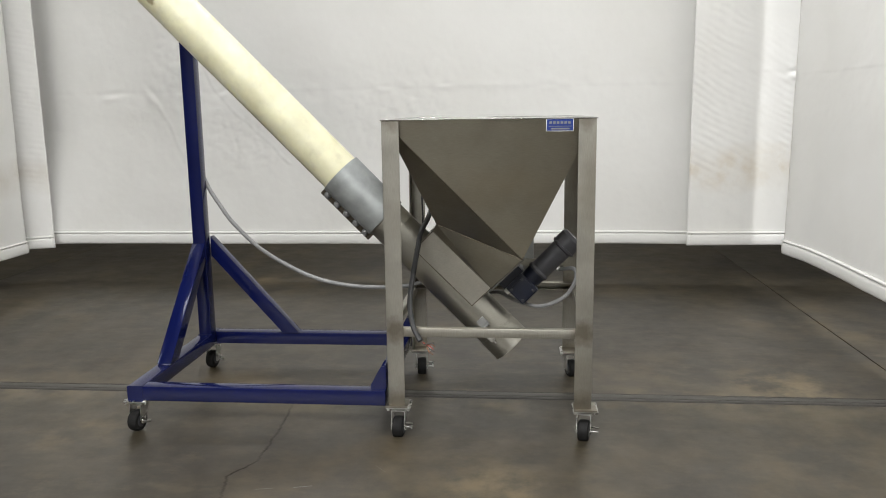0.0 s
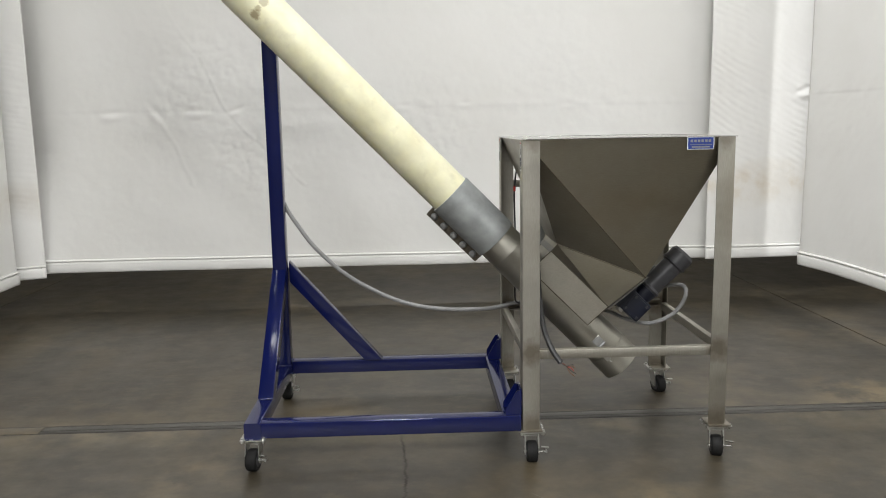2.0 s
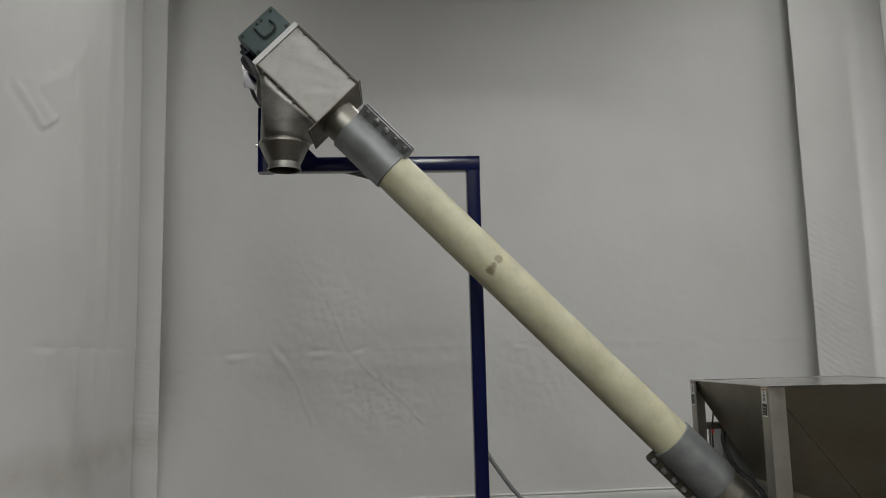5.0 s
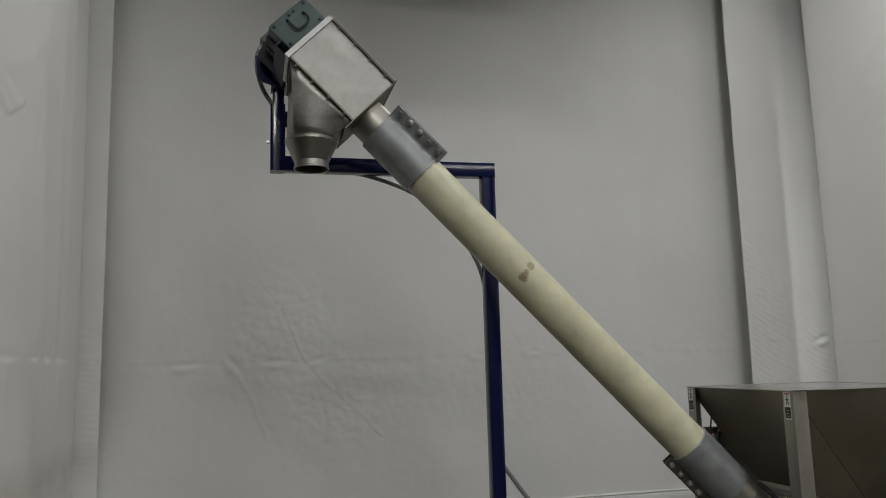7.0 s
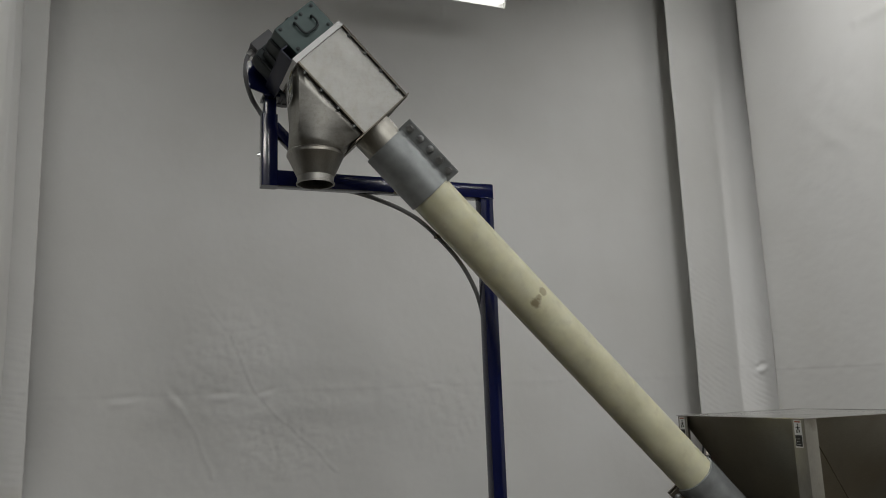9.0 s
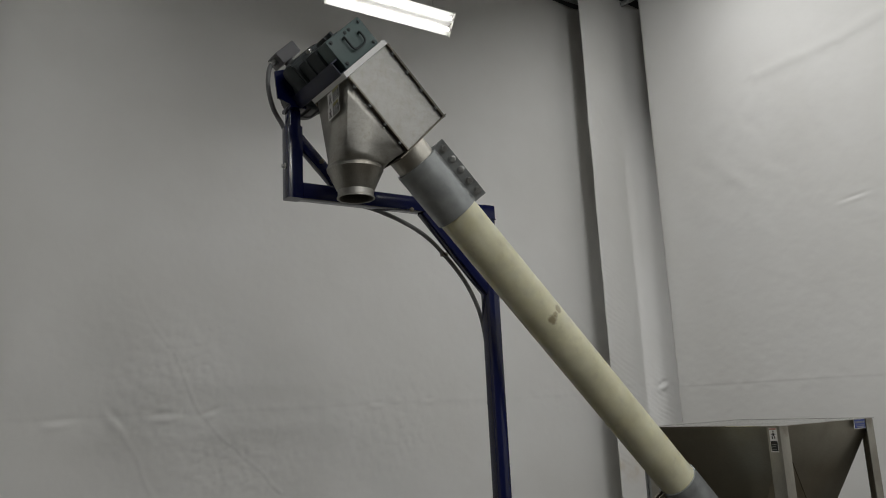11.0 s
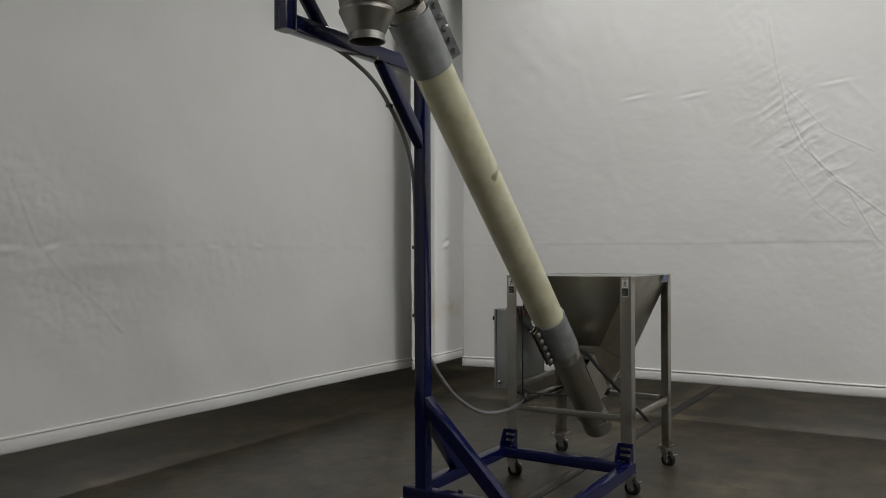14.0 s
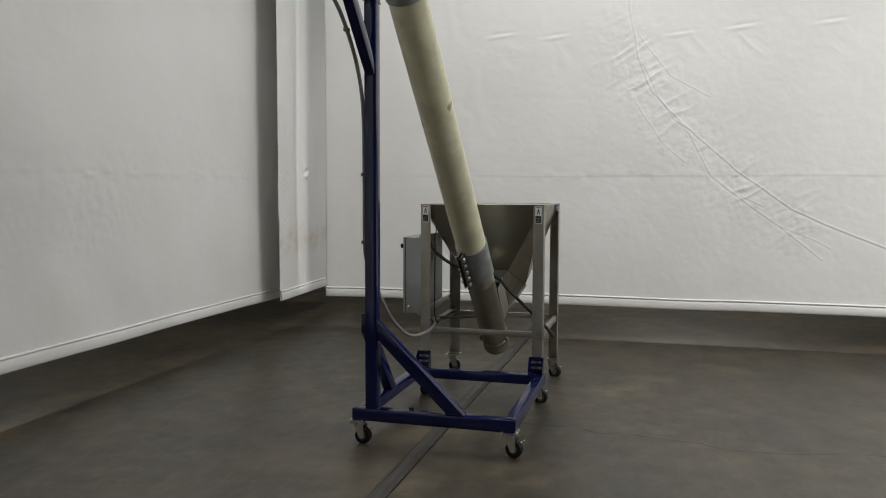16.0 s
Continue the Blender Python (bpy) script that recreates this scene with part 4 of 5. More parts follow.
part("front_rail", bar(bmesh.new(), (LEG - 0.045, 0.0215, 0.488), (W - LEG + 0.045, 0.0215, 0.488), 0.030, 0.042, (0, 0, 1), 0.004), LEGSTEEL, stand)
bm = bar(bmesh.new(), (LEG - 0.045, W - 0.0095, 0.508), (W - LEG + 0.045, W - 0.0095, 0.508), 0.006, 0.040, (0, 0, 1), 0.001)
for z in (0.491, 0.525):
    bar(bm, (LEG - 0.045, W - 0.0315, z), (W - LEG + 0.045, W - 0.0315, z), 0.036, 0.006, (0, 0, 1), 0.0015)
part("back_rail", bm, LEGSTEEL, stand, "open steel channel")
part("side_rail", bar(bmesh.new(), (0.020, LEG, 0.494), (0.020, W - LEG, 0.494), 0.030, 0.042, (0, 0, 1), 0.004), LEGSTEEL, stand)
part("side_rail", bar(bmesh.new(), (W - 0.020, LEG, 0.494), (W - 0.020, W - LEG, 0.494), 0.030, 0.042, (0, 0, 1), 0.004), LEGSTEEL, stand)

YC = 0.457
YT = 0.492
AX0 = 0.9
R2 = math.sqrt(0.5)


def ax0(a, n, y=YC):
    """A point by its way down the chute's slope, its height over it and its depth."""
    return Vector(((a + n) * R2, y, AX0 + (n - a) * R2))


def lie(a):
    """Depth of the conveyor's axis, which stands slightly askew."""
    return 0.458 - 0.0145 * a


def ax(a, n, y=None):
    """A point by its way down the conveyor, its height over the axis and its depth."""
    return ax0(a, n - 0.008 * (a + 2.3), lie(a) if y is None else y)


AXD = (ax(1, 0) - ax(0, 0)).normalized()
AXN = Vector((R2, 0, R2))


def shell(bm, tris, pts):
    """Sheet-metal skin: faces over shared points, thickened later."""
    vs = [bm.verts.new(p) for p in pts]
    for f in tris:
        bm.faces.new([vs[i] for i in f])
    return bm


KX, KZ, KY = 0.608, 0.778, 0.232
QX, QZ, QY = 0.203, 0.936, 0.292
pts = [(0.006, 0.006, H - 0.002), (W - 0.004, 0.004, H - 0.002), (W - 0.006, W - 0.006, H - 0.002), (0.006, W - 0.006, H - 0.002),
       (KX, KY, KZ), (KX, 2 * YC - KY, KZ), (QX, QY, QZ), (QX, 2 * YC - QY, QZ)]
bm = shell(bmesh.new(), [(0, 1, 4), (0, 4, 6), (0, 6, 7, 3), (1, 2, 5, 4), (3, 5, 2), (3, 7, 5)], pts)
body = part("hopper_body", bm, STEEL, stand, "brushed stainless hopper with sloping sides", smooth=False)
body.modifiers.new("sheet", "SOLIDIFY").thickness = 0.004
# folded seams along the ridges
for i, j in ((0, 4), (3, 5), (6, 4), (7, 5)):
    part("weld_seam", rod(bmesh.new(), pts[i], pts[j], 0.0024, seg=8), WELDSTEEL, stand, "brown heat-tinted weld seam")
# turned-out rim
for c in ((-0.004, -0.006, W + 0.004, 0.046), (-0.004, W - 0.046, W + 0.004, W + 0.006), (-0.004, 0.0465, 0.046, W - 0.0465), (W - 0.046, 0.0465, W + 0.004, W - 0.0465)):
    part("rim", B(c[0], c[1], H - 0.003, c[2], c[3], H + 0.001, bev=0.0008), LIDSTEEL, stand)
part("cover_sheet", B(0.0465, 0.0465, H - 0.005, W - 0.0465, W - 0.0465, H - 0.0015, bev=0.0006), LIDSTEEL, stand, "flat stainless sheet closing the hopper")
# saddle chute between hopper and trough
SY = 0.128
lo = [ax0(0.130, 0.125, YC - SY), ax0(0.522, 0.125, YC - SY), ax0(0.522, 0.125, YC + SY), ax0(0.130, 0.125, YC + SY)]
bm = shell(bmesh.new(), [(0, 1, 5), (0, 5, 4), (3, 2, 6), (3, 6, 7), (1, 2, 6, 5), (0, 3, 7, 4)],
           [(QX, QY, QZ), (KX, KY, KZ), (KX, 2 * YC - KY, KZ), (QX, 2 * YC - QY, QZ), *lo])
chute = part("transition_chute", bm, STEEL, stand, "stainless transition between hopper and trough", smooth=False)
chute.modifiers.new("sheet", "SOLIDIFY").thickness = 0.004
bm = bmesh.new()
for sy in (-1, 1):
    y, yl = YC + sy * SY, YC + sy * 0.1055
    plate(bm, [ax0(0.130, 0.127, y), ax0(0.522, 0.127, y), ax0(0.522, -0.006, yl), ax0(0.130, -0.006, yl)], (0, -sy, 0), 0.003)
for a in (0.130, 0.518):
    plate(bm, [ax0(a, 0.127, YC - SY + 0.004), ax0(a, 0.127, YC + SY - 0.004), ax0(a, 0.06, YC + SY - 0.014), ax0(a, 0.06, YC - SY + 0.014)], AXD, 0.004)
part("saddle_box", bm, SADDLESTEEL, stand, smooth=False)
for sy in (-1, 1):
    y, yl = YC + sy * (SY + 0.001), YC + sy * 0.1065
    for a, b in ((ax0(0.130, -0.006, yl), ax0(0.522, -0.006, yl)), (ax0(0.522, 0.127, y), ax0(0.522, -0.006, yl)), (ax0(0.130, 0.127, y), ax0(0.130, -0.006, yl)), (ax0(0.130, 0.127, y), ax0(0.522, 0.127, y))):
        part("weld_seam", rod(bmesh.new(), a, b, 0.0022, seg=8), WELDSTEEL, stand, "brown heat-tinted weld seam")
part("end_flange", plate(bmesh.new(), [ax0(0.526, 0.118, YC - SY - 0.012), (KX + 0.006, KY - 0.014, KZ + 0.006), (KX + 0.006, 2 * YC - KY + 0.014, KZ + 0.006), ax0(0.526, 0.118, YC + SY + 0.012)], AXD, 0.005), BOXSTEEL, stand, "pale steel end flange")
part("flange_tab", plate(bmesh.new(), [ax0(0.128, 0.118, YC - SY - 0.012), ax0(0.128, 0.190, YC - SY - 0.030), ax0(0.128, 0.190, YC + SY + 0.030), ax0(0.128, 0.118, YC + SY + 0.012)], -AXD, 0.004), BOXSTEEL, stand)

# maker's plate: blue enamel with white bars
sign = part("name_plate", B(0.703, -0.0035, 1.374, 0.818, -0.0015, 1.428, bev=0.0006), WHITEINK, stand, "small blue and white maker's plate")
sg = bmesh.new()
box(sg, 0.706, -0.0048, 1.377, 0.815, -0.0036, 1.425, bev=0)
part("plate_field", sg, SIGNBLUE, sign)
sg = bmesh.new()
for k in range(6):
    box(sg, 0.716 + k * 0.0155, -0.0060, 1.405, 0.7265 + k * 0.0155, -0.0049, 1.416, bev=0)
box(sg, 0.722, -0.0060, 1.382, 0.800, -0.0049, 1.388, bev=0)
box(sg, 0.713, -0.0060, 1.394, 0.808, -0.0049, 1.396, bev=0)
part("white_bars", sg, CONDUIT, sign, "pale grey bars")


def warning_label(parent, m, w=0.045, h=0.125):
    """White label with a dark pictogram and a block of unreadable lines; its plane is local x, z and it faces -y."""
    def put(nm, mt, *boxes):
        bm = bmesh.new()
        for a, b, c, d, e in boxes:
            box(bm, a, -e, b, c, -e + 0.0006, d, bev=0)
        bmesh.ops.transform(bm, matrix=m, verts=bm.verts)
        return part(nm, bm, mt, parent if nm == "warning_label" else lab)
    lab = put("warning_label", WHITEINK, (0, 0, w, h, 0.0016))
    put("text_block", BLACKINK, (0.06 * w, 0.05 * h, 0.94 * w, 0.46 * h, 0.0023))
    put("text_line", WHITEINK, *[(0.16 * w, (0.12 + 0.10 * k) * h, (0.74 - 0.12 * (k % 2)) * w, (0.128 + 0.10 * k) * h, 0.0029) for k in range(3)])
    put("pictogram", BLACKINK, (0.42 * w, 0.66 * h, 0.58 * w, 0.80 * h, 0.0023), (0.44 * w, 0.82 * h, 0.60 * w, 0.88 * h, 0.0023), (0.22 * w, 0.72 * h, 0.78 * w, 0.75 * h, 0.0023), (0.28 * w, 0.54 * h, 0.42 * w, 0.66 * h, 0.0023), (0.58 * w, 0.56 * h, 0.72 * w, 0.66 * h, 0.0023))
    put("header", REDINK, (0.08 * w, 0.925 * h, 0.92 * w, 0.97 * h, 0.0023))
    return lab


def wide_label(parent, m, w, h):
    """White label with a dark figure beside a black block of unreadable lines; its plane is local x, z and it faces -y."""
    def put(nm, mt, *boxes):
        bm = bmesh.new()
        for a, b, c, d, e in boxes:
            box(bm, a * w, -e, b * h, c * w, -e + 0.0006, d * h, bev=0)
        bmesh.ops.transform(bm, matrix=m, verts=bm.verts)
        return part(nm, bm, mt, parent if nm == "warning_label" else lab)
    lab = put("warning_label", WHITEINK, (0, 0, 1, 1, 0.0030))
    put("text_block", BLACKINK, (0.46, 0.06, 0.97, 0.74, 0.0037))
    put("header", OLIVEINK, (0.46, 0.77, 0.97, 0.95, 0.0037))
    put("text_line", WHITEINK, *[(0.51, 0.14 + 0.15 * k, 0.92 - 0.08 * (k % 2), 0.19 + 0.15 * k, 0.0043) for k in range(4)])
    put("pictogram", BLACKINK, (0.17, 0.30, 0.26, 0.58, 0.0037), (0.19, 0.64, 0.27, 0.80, 0.0037), (0.10, 0.48, 0.34, 0.55, 0.0037), (0.11, 0.12, 0.19, 0.32, 0.0037), (0.24, 0.12, 0.34, 0.24, 0.0037))
    return lab


warning_label(stand, pose(-0.0005, 0.062, 1.295, 0, 0, -90))
warning_label(stand, pose(-0.0005, 0.898, 1.295, 0, 0, -90))

# ---- screw conveyor ----
conv = thing("screw_conveyor", 0.53, YT, 0.0, "inclined cream plastic tube conveyor with a stainless discharge head", "conveyor")
TR = 0.1035
part("conveyor_tube", lathe(bmesh.new(), ax(-2.58, 0), AXD, [(0.02, TR * 0.9), (0.0, TR * 0.93), (0.0, TR), (2.42, TR), (2.42, TR * 0.93)], 64), PLASTIC, conv, "cream polyethylene tube with brown marks")
PR = 0.1025
part("intake_pipe", lathe(bmesh.new(), ax(-0.15, 0), AXD, [(0, PR * 0.9), (0, PR), (0.15, PR), (0.152, PR + 0.0008), (0.158, PR + 0.0008), (0.160, PR), (0.850, PR), (0.850, PR - 0.004), (0.85, PR * 0.5)], 64), PIPESTEEL, conv, "brushed stainless intake pipe")
cap = part("end_cap", lathe(bmesh.new(), ax(0.700, 0), AXD, [(0, PR + 0.001), (0.0, PR + 0.003), (0.012, PR + 0.003), (0.014, PR + 0.002), (0.10, PR + 0.002), (0.106, PR + 0.004), (0.112, PR + 0.004), (0.113, PR - 0.004), (0.115, 0.02), (0.115, 0.001)], 64), PIPESTEEL, conv, "stainless clean-out cap")
for sy in (-1, 1):
    y = lie(0.69) + sy * (PR + 0.004)
    part("latch", box(bmesh.new(), -0.030, -0.006, -0.012, 0.030, 0.006, 0.012, bev=0.002, m=Matrix.Translation(ax(0.690, -0.03, y)) @ pose(0, 0, 0, 0, 45, 0)), SHINY, cap)
    part("hook", rod(bmesh.new(), ax(0.650, -0.03, y), ax(0.735, -0.03, y), 0.004, seg=8), SHINY, cap)
hasp = part("hasp", box(bmesh.new(), -0.024, -0.004, -0.022, 0.022, 0.006, 0.022, bev=0.003, m=Matrix.Translation(ax(0.618, -0.004, lie(0.62) - PR - 0.003)) @ pose(0, 0, 0, 0, 45, 0)), BOLTZINC, cap, "zinc hasp")
part("hasp_loop", rod(bmesh.new(), ax(0.640, 0.016, lie(0.62) - PR - 0.010), ax(0.640, -0.026, lie(0.62) - PR - 0.010), 0.006, seg=10), BOLTZINC, cap)
part("cap_pin", rod(bmesh.new(), ax(0.78, 0.06, lie(0.8) - 0.085), ax(0.78, 0.075, lie(0.8) - 0.11), 0.005, seg=8), SHINY, cap)


def clamp(a0, a1, turn, reach, tail, face, skin):
    """Split sleeve with a bolted flange; turn: the side of the flange round the axis, from straight up towards the front."""
    CR = 0.1125
    cl = part("clamp", lathe(bmesh.new(), ax(a0, 0), AXD, [(0, CR - 0.010), (0, CR - 0.001), (0.002, CR), (a1 - a0 - 0.002, CR), (a1 - a0, CR - 0.001), (a1 - a0, CR - 0.010)], 64), GREYCLAMP, conv, "grey coated split clamp")
    c, s = math.cos(radians(turn)), math.sin(radians(turn))
    rad, tan = AXN * c + Vector((0, -1, 0)) * s, AXN * -s + Vector((0, -1, 0)) * c
    for side in (-1, 1):
        p = [ax(a0 - 0.010, 0) + rad * 0.098 + tan * side * 0.010, ax(a1 + 0.012, 0) + rad * 0.098 + tan * side * 0.010, ax(a1 + 0.012, 0) + rad * reach + tan * side * 0.010, ax(a0 - 0.010, 0) + rad * reach + tan * side * 0.010]
        part("flange", plate(bmesh.new(), p, tan * side, 0.008), skin, cl)
    for k in range(5):
        a = a0 + 0.025 + (a1 - a0 - 0.05) * k / 4
        b = bmesh.new()
        p = ax(a, 0) + rad * (reach - 0.023)
        out = tan * face
        rod(b, p - out * tail, p + out * 0.026, 0.007, seg=10)
        if k in (1, 2) or face < 0:
            lathe(b, p + out * 0.018, out, [(0, 0.018), (0.003, 0.019), (0.008, 0.017), (0.014, 0.011), (0.016, 0.003)], 16)
        else:
            hexbolt(b, p + out * 0.018, out, 0.0135, 0.018)
        hexbolt(b, p - out * 0.018, -out, 0.0135, 0.018)
        part("bolt", b, BOLTZINC, cl)


clamp(-2.615, -2.305, 36, 0.168, 0.050, 1, GREYCLAMP)
clamp(-0.392, -0.078, 202, 0.158, 0.050, -1, DARKSTEEL)

# discharge head: square housing, hopper-shaped chute, round spout
A0, A1, N0, N1, Y0, Y1 = -3.125, -2.713, -0.113, 0.165, 0.332, 0.648
part("head_pipe", lathe(bmesh.new(), ax(-2.72, 0), AXD, [(0, 0.09), (0, 0.100), (0.14, 0.100), (0.14, 0.09)], 48), LEGSTEEL, conv)


def skew_box(a0, a1, n0, n1, y0, y1):
    return loft(bmesh.new(), [[ax(a0, n0, y), ax(a1, n0, y), ax(a1, n1, y), ax(a0, n1, y)] for y in (y0, y1)])


head = part("discharge_housing", skew_box(A0, A1, N0, N1, Y0, Y1), BOXSTEEL, conv, "stained stainless discharge housing", smooth=False)
FL = 0.016
part("end_flange", skew_box(A0 - 0.026, A0 - 0.001, N0 - 0.010, N1 + 0.004, Y0 - 0.010, Y1 + 0.010), WHITEMETAL, head, "pale drive-end flange")
part("lower_flange", skew_box(A1 + 0.0005, A1 + 0.006, N0 - 0.060, N1 + FL, Y0 - FL, Y1 + FL), DARKSTEEL, head)
part("cover", skew_box(A0, A1 + 0.01, N1 + 0.0005, N1 + 0.005, Y0 - FL, Y1 + FL), BOXSTEEL, head)
for y0, y1 in ((Y0 - FL, Y0 - 0.001), (Y1 + 0.001, Y1 + FL)):
    part("chute_flange", skew_box(A0 - 0.0, A1 + 0.004, N0 - 0.006, N0 + 0.002, y0, y1), DARKSTEEL, head)
    part("cover_lip", skew_box(A0 - 0.0, A1 + 0.004, N1 - 0.004, N1 + 0.004, y0, y1), DARKSTEEL, head)
for k in range(4):
    a = A0 + 0.05 + (A1 - A0 - 0.1) * k / 3
    for n, d in ((N0 - 0.006, -AXN), (N1 - 0.004, -AXN)):
        part("bolt", hexbolt(bmesh.new(), ax(a, n, Y0 - 0.009), d, 0.006, 0.010), GREYCLAMP, head)
SX, SR = -2.176, 0.120
top = [ax(A0 + 0.004, N0, Y0 + 0.002), ax(A1 - 0.004, N0, Y0 + 0.002), ax(A1 - 0.004, N0, Y1 - 0.002), ax(A0 + 0.004, N0, Y1 - 0.002)]
NQ = 12
upper, lower = [], []
for q in range(4):
    for k in range(NQ):
        f = k / NQ
        near = f + 0.10 * math.sin(2 * math.pi * f)
        upper.append(top[q].lerp(top[(q + 1) % 4], near))
        t = radians(225 + 90 * (q + f))
        lower.append(Vector((SX + SR * math.cos(t), YT + SR * math.sin(t), 2.672)))
bm = loft(bmesh.new(), [[a.lerp(b, g) for a, b in zip(upper, lower)] for g in (0.0, 0.2, 0.4, 0.6, 0.8, 1.0)], False)
ch = part("discharge_chute", bm, CHUTESTEEL, conv, "square-to-round stainless chute")
ch.modifiers.new("sheet", "SOLIDIFY").thickness = 0.003
spout = part("spout", lathe(bmesh.new(), (SX, YT, 2.690), (0, 0, -1), [(0, SR - 0.006), (0, SR - 0.002), (0.004, SR + 0.003), (0.012, SR + 0.007), (0.024, SR + 0.007), (0.032, SR + 0.002), (0.112, 0.085), (0.116, 0.081), (0.142, 0.081), (0.145, 0.085), (0.151, 0.085), (0.151, 0.078), (0.11, 0.078), (0.02, SR - 0.008)], 48, False), SPOUTSTEEL, conv, "round stainless spout with a rolled lip")
for z in (2.950, 2.884):
    wide_label(conv, Matrix.Translation((-2.2955, 0.500, z)) @ pose(0, 0, 0, 0, -8, -90), 0.112, 0.064)

# drive: green gearbox and motor across the head
drive = thing("drive_gearmotor", -2.26, 0.45, 3.14, "green gearbox with a dark electric motor on the conveyor head", "gear motor")
GA0, GA1, GN0, GN1 = -3.300, -3.150, -0.085, 0.150


def fat_box(a0, a1, n0, n1, y0, y1, r=0.018):
    """Rounded casting: a bevelled box along the conveyor's slope."""
    m = Matrix.Translation(ax((a0 + a1) / 2, (n0 + n1) / 2, (y0 + y1) / 2)) @ pose(0, 0, 0, 0, 45, 0)
    return box(bmesh.new(), -(a1 - a0) / 2, -(y1 - y0) / 2, -(n1 - n0) / 2, (a1 - a0) / 2, (y1 - y0) / 2, (n1 - n0) / 2, bev=r, m=m)


def fat_box0(a0, a1, n0, n1, y0, y1, r):
    m = Matrix.Translation(ax0((a0 + a1) / 2, (n0 + n1) / 2, (y0 + y1) / 2)) @ pose(0, 0, 0, 0, 45, 0)
    return box(bmesh.new(), -(a1 - a0) / 2, -(y1 - y0) / 2, -(n1 - n0) / 2, (a1 - a0) / 2, (y1 - y0) / 2, (n1 - n0) / 2, bev=r, m=m)


gb = part("gearbox", fat_box(GA0, GA1, GN0, GN1, 0.338, 0.430, 0.012), GREENPAINT, drive, "green painted gearbox")
hb = bmesh.new()
hose(hb, [ax(GA0 + 0.040, 0.002, 0.338), ax(GA0 + 0.040, 0.002, 0.322), ax(GA0 + 0.092, 0.002, 0.320), ax(GA0 + 0.108, 0.020, 0.320), ax(GA0 + 0.108, 0.068, 0.320), ax(GA0 + 0.092, 0.086, 0.320), ax(GA0 + 0.060, 0.086, 0.322), ax(GA0 + 0.060, 0.086, 0.338)], 0.0055, 8, 6)
part("handle", hb, DARKGEAR, gb, "bent green handle")
for n in (0.030, 0.058):
    part("plate_bolt", hexbolt(bmesh.new(), ax(GA0 + 0.022, n, 0.338), (0, -1, 0), 0.006, 0.007), DARKGEAR, gb)
part("gear_case", fat_box(GA0 - 0.004, GA1 - 0.004, GN0 - 0.012, GN1 - 0.008, 0.431, 0.615, 0.016), DARKGEAR, drive, "dark green cast gear case")
part("rear_case", fat_box(GA0 - 0.040, GA1 - 0.002, GN0 - 0.040, GN1 - 0.025, 0.612, 0.738, 0.045), DARKGEAR, drive)
part("case_rib", fat_box(GA0 - 0.012, GA1 + 0.003, GN0 - 0.020, GN1 - 0.002, 0.520, 0.534, 0.004), DARKGEAR, drive)
part("case_rib", fat_box(GA0 - 0.016, GA1 + 0.003, GN0 - 0.028, GN1 - 0.002, 0.604, 0.620, 0.004), DARKGEAR, drive)
bc = fat_box(-3.216, -3.148, GN0 - 0.040, GN0 - 0.034, 0.345, 0.800, 0.002)
for a0, a1 in ((-3.216, -3.209), (-3.155, -3.148)):
    m = Matrix.Translation(ax((a0 + a1) / 2, GN0 - 0.020, 0.5725)) @ pose(0, 0, 0, 0, 45, 0)
    box(bc, -0.0035, -0.2275, -0.016, 0.0035, 0.2275, 0.016, bev=0.0015, m=m)
part("base_channel", bc, NAVY, drive, "dark blue mounting channel")
part("lifting_lug", fat_box(GA0 - 0.026, GA0 + 0.004, 0.02, 0.075, 0.47, 0.56, 0.006), DARKGEAR, drive)
part("oil_plug", rod(bmesh.new(), ax(GA0 - 0.004, 0.05, 0.455), ax(GA0 - 0.026, 0.05, 0.455), 0.012, seg=6), DARKGEAR, drive)
part("breather", lathe(bmesh.new(), ax(GA0 - 0.004, -0.01, 0.585), -AXD, [(0, 0.012), (0.014, 0.012), (0.016, 0.017), (0.026, 0.017), (0.028, 0.010)], 16), SHINY, drive)
for k in range(4):
    part("case_bolt", hexbolt(bmesh.new(), ax(GA0 + (0.02 if k % 2 else 0.13), GN0 + (0.02 if k < 2 else 0.21), 0.336), (0, -1, 0), 0.006, 0.007), DARKGEAR, gb)
    part("stud", rod(bmesh.new(), ax(GA1 - 0.004, GN0 + 0.02 + 0.055 * k, 0.36), ax(GA1 + 0.024, GN0 + 0.02 + 0.055 * k, 0.36), 0.008, seg=6), DARKGEAR if k % 2 else SHINY, gb)
mc = Vector((-2.245, 0.737, 3.160))
part("adapter_flange", lathe(bmesh.new(), mc, (0, 1, 0), [(0, 0.04), (0, 0.118), (0.014, 0.121), (0.024, 0.112), (0.03, 0.105)], 36), DARKGEAR, drive)
motor = part("motor", lathe(bmesh.new(), mc + Vector((0, 0.03, 0)), (0, 1, 0), [(0, 0.03), (0, 0.102), (0.012, 0.106), (0.12, 0.106), (0.125, 0.111), (0.17, 0.108), (0.195, 0.085), (0.198, 0.02)], 40), MOTORGREY, drive, "dark grey motor with a fan cover")
for k in range(14):
    t = 2 * math.pi * k / 14
    c = mc + AXD * (0.109 * math.cos(t)) + AXN * (0.109 * math.sin(t))
    part("cooling_fin", bar(bmesh.new(), c + Vector((0, 0.045, 0)), c + Vector((0, 0.150, 0)), 0.005, 0.010, AXD * math.cos(t) + AXN * math.sin(t), 0.001), MOTORGREY, motor)
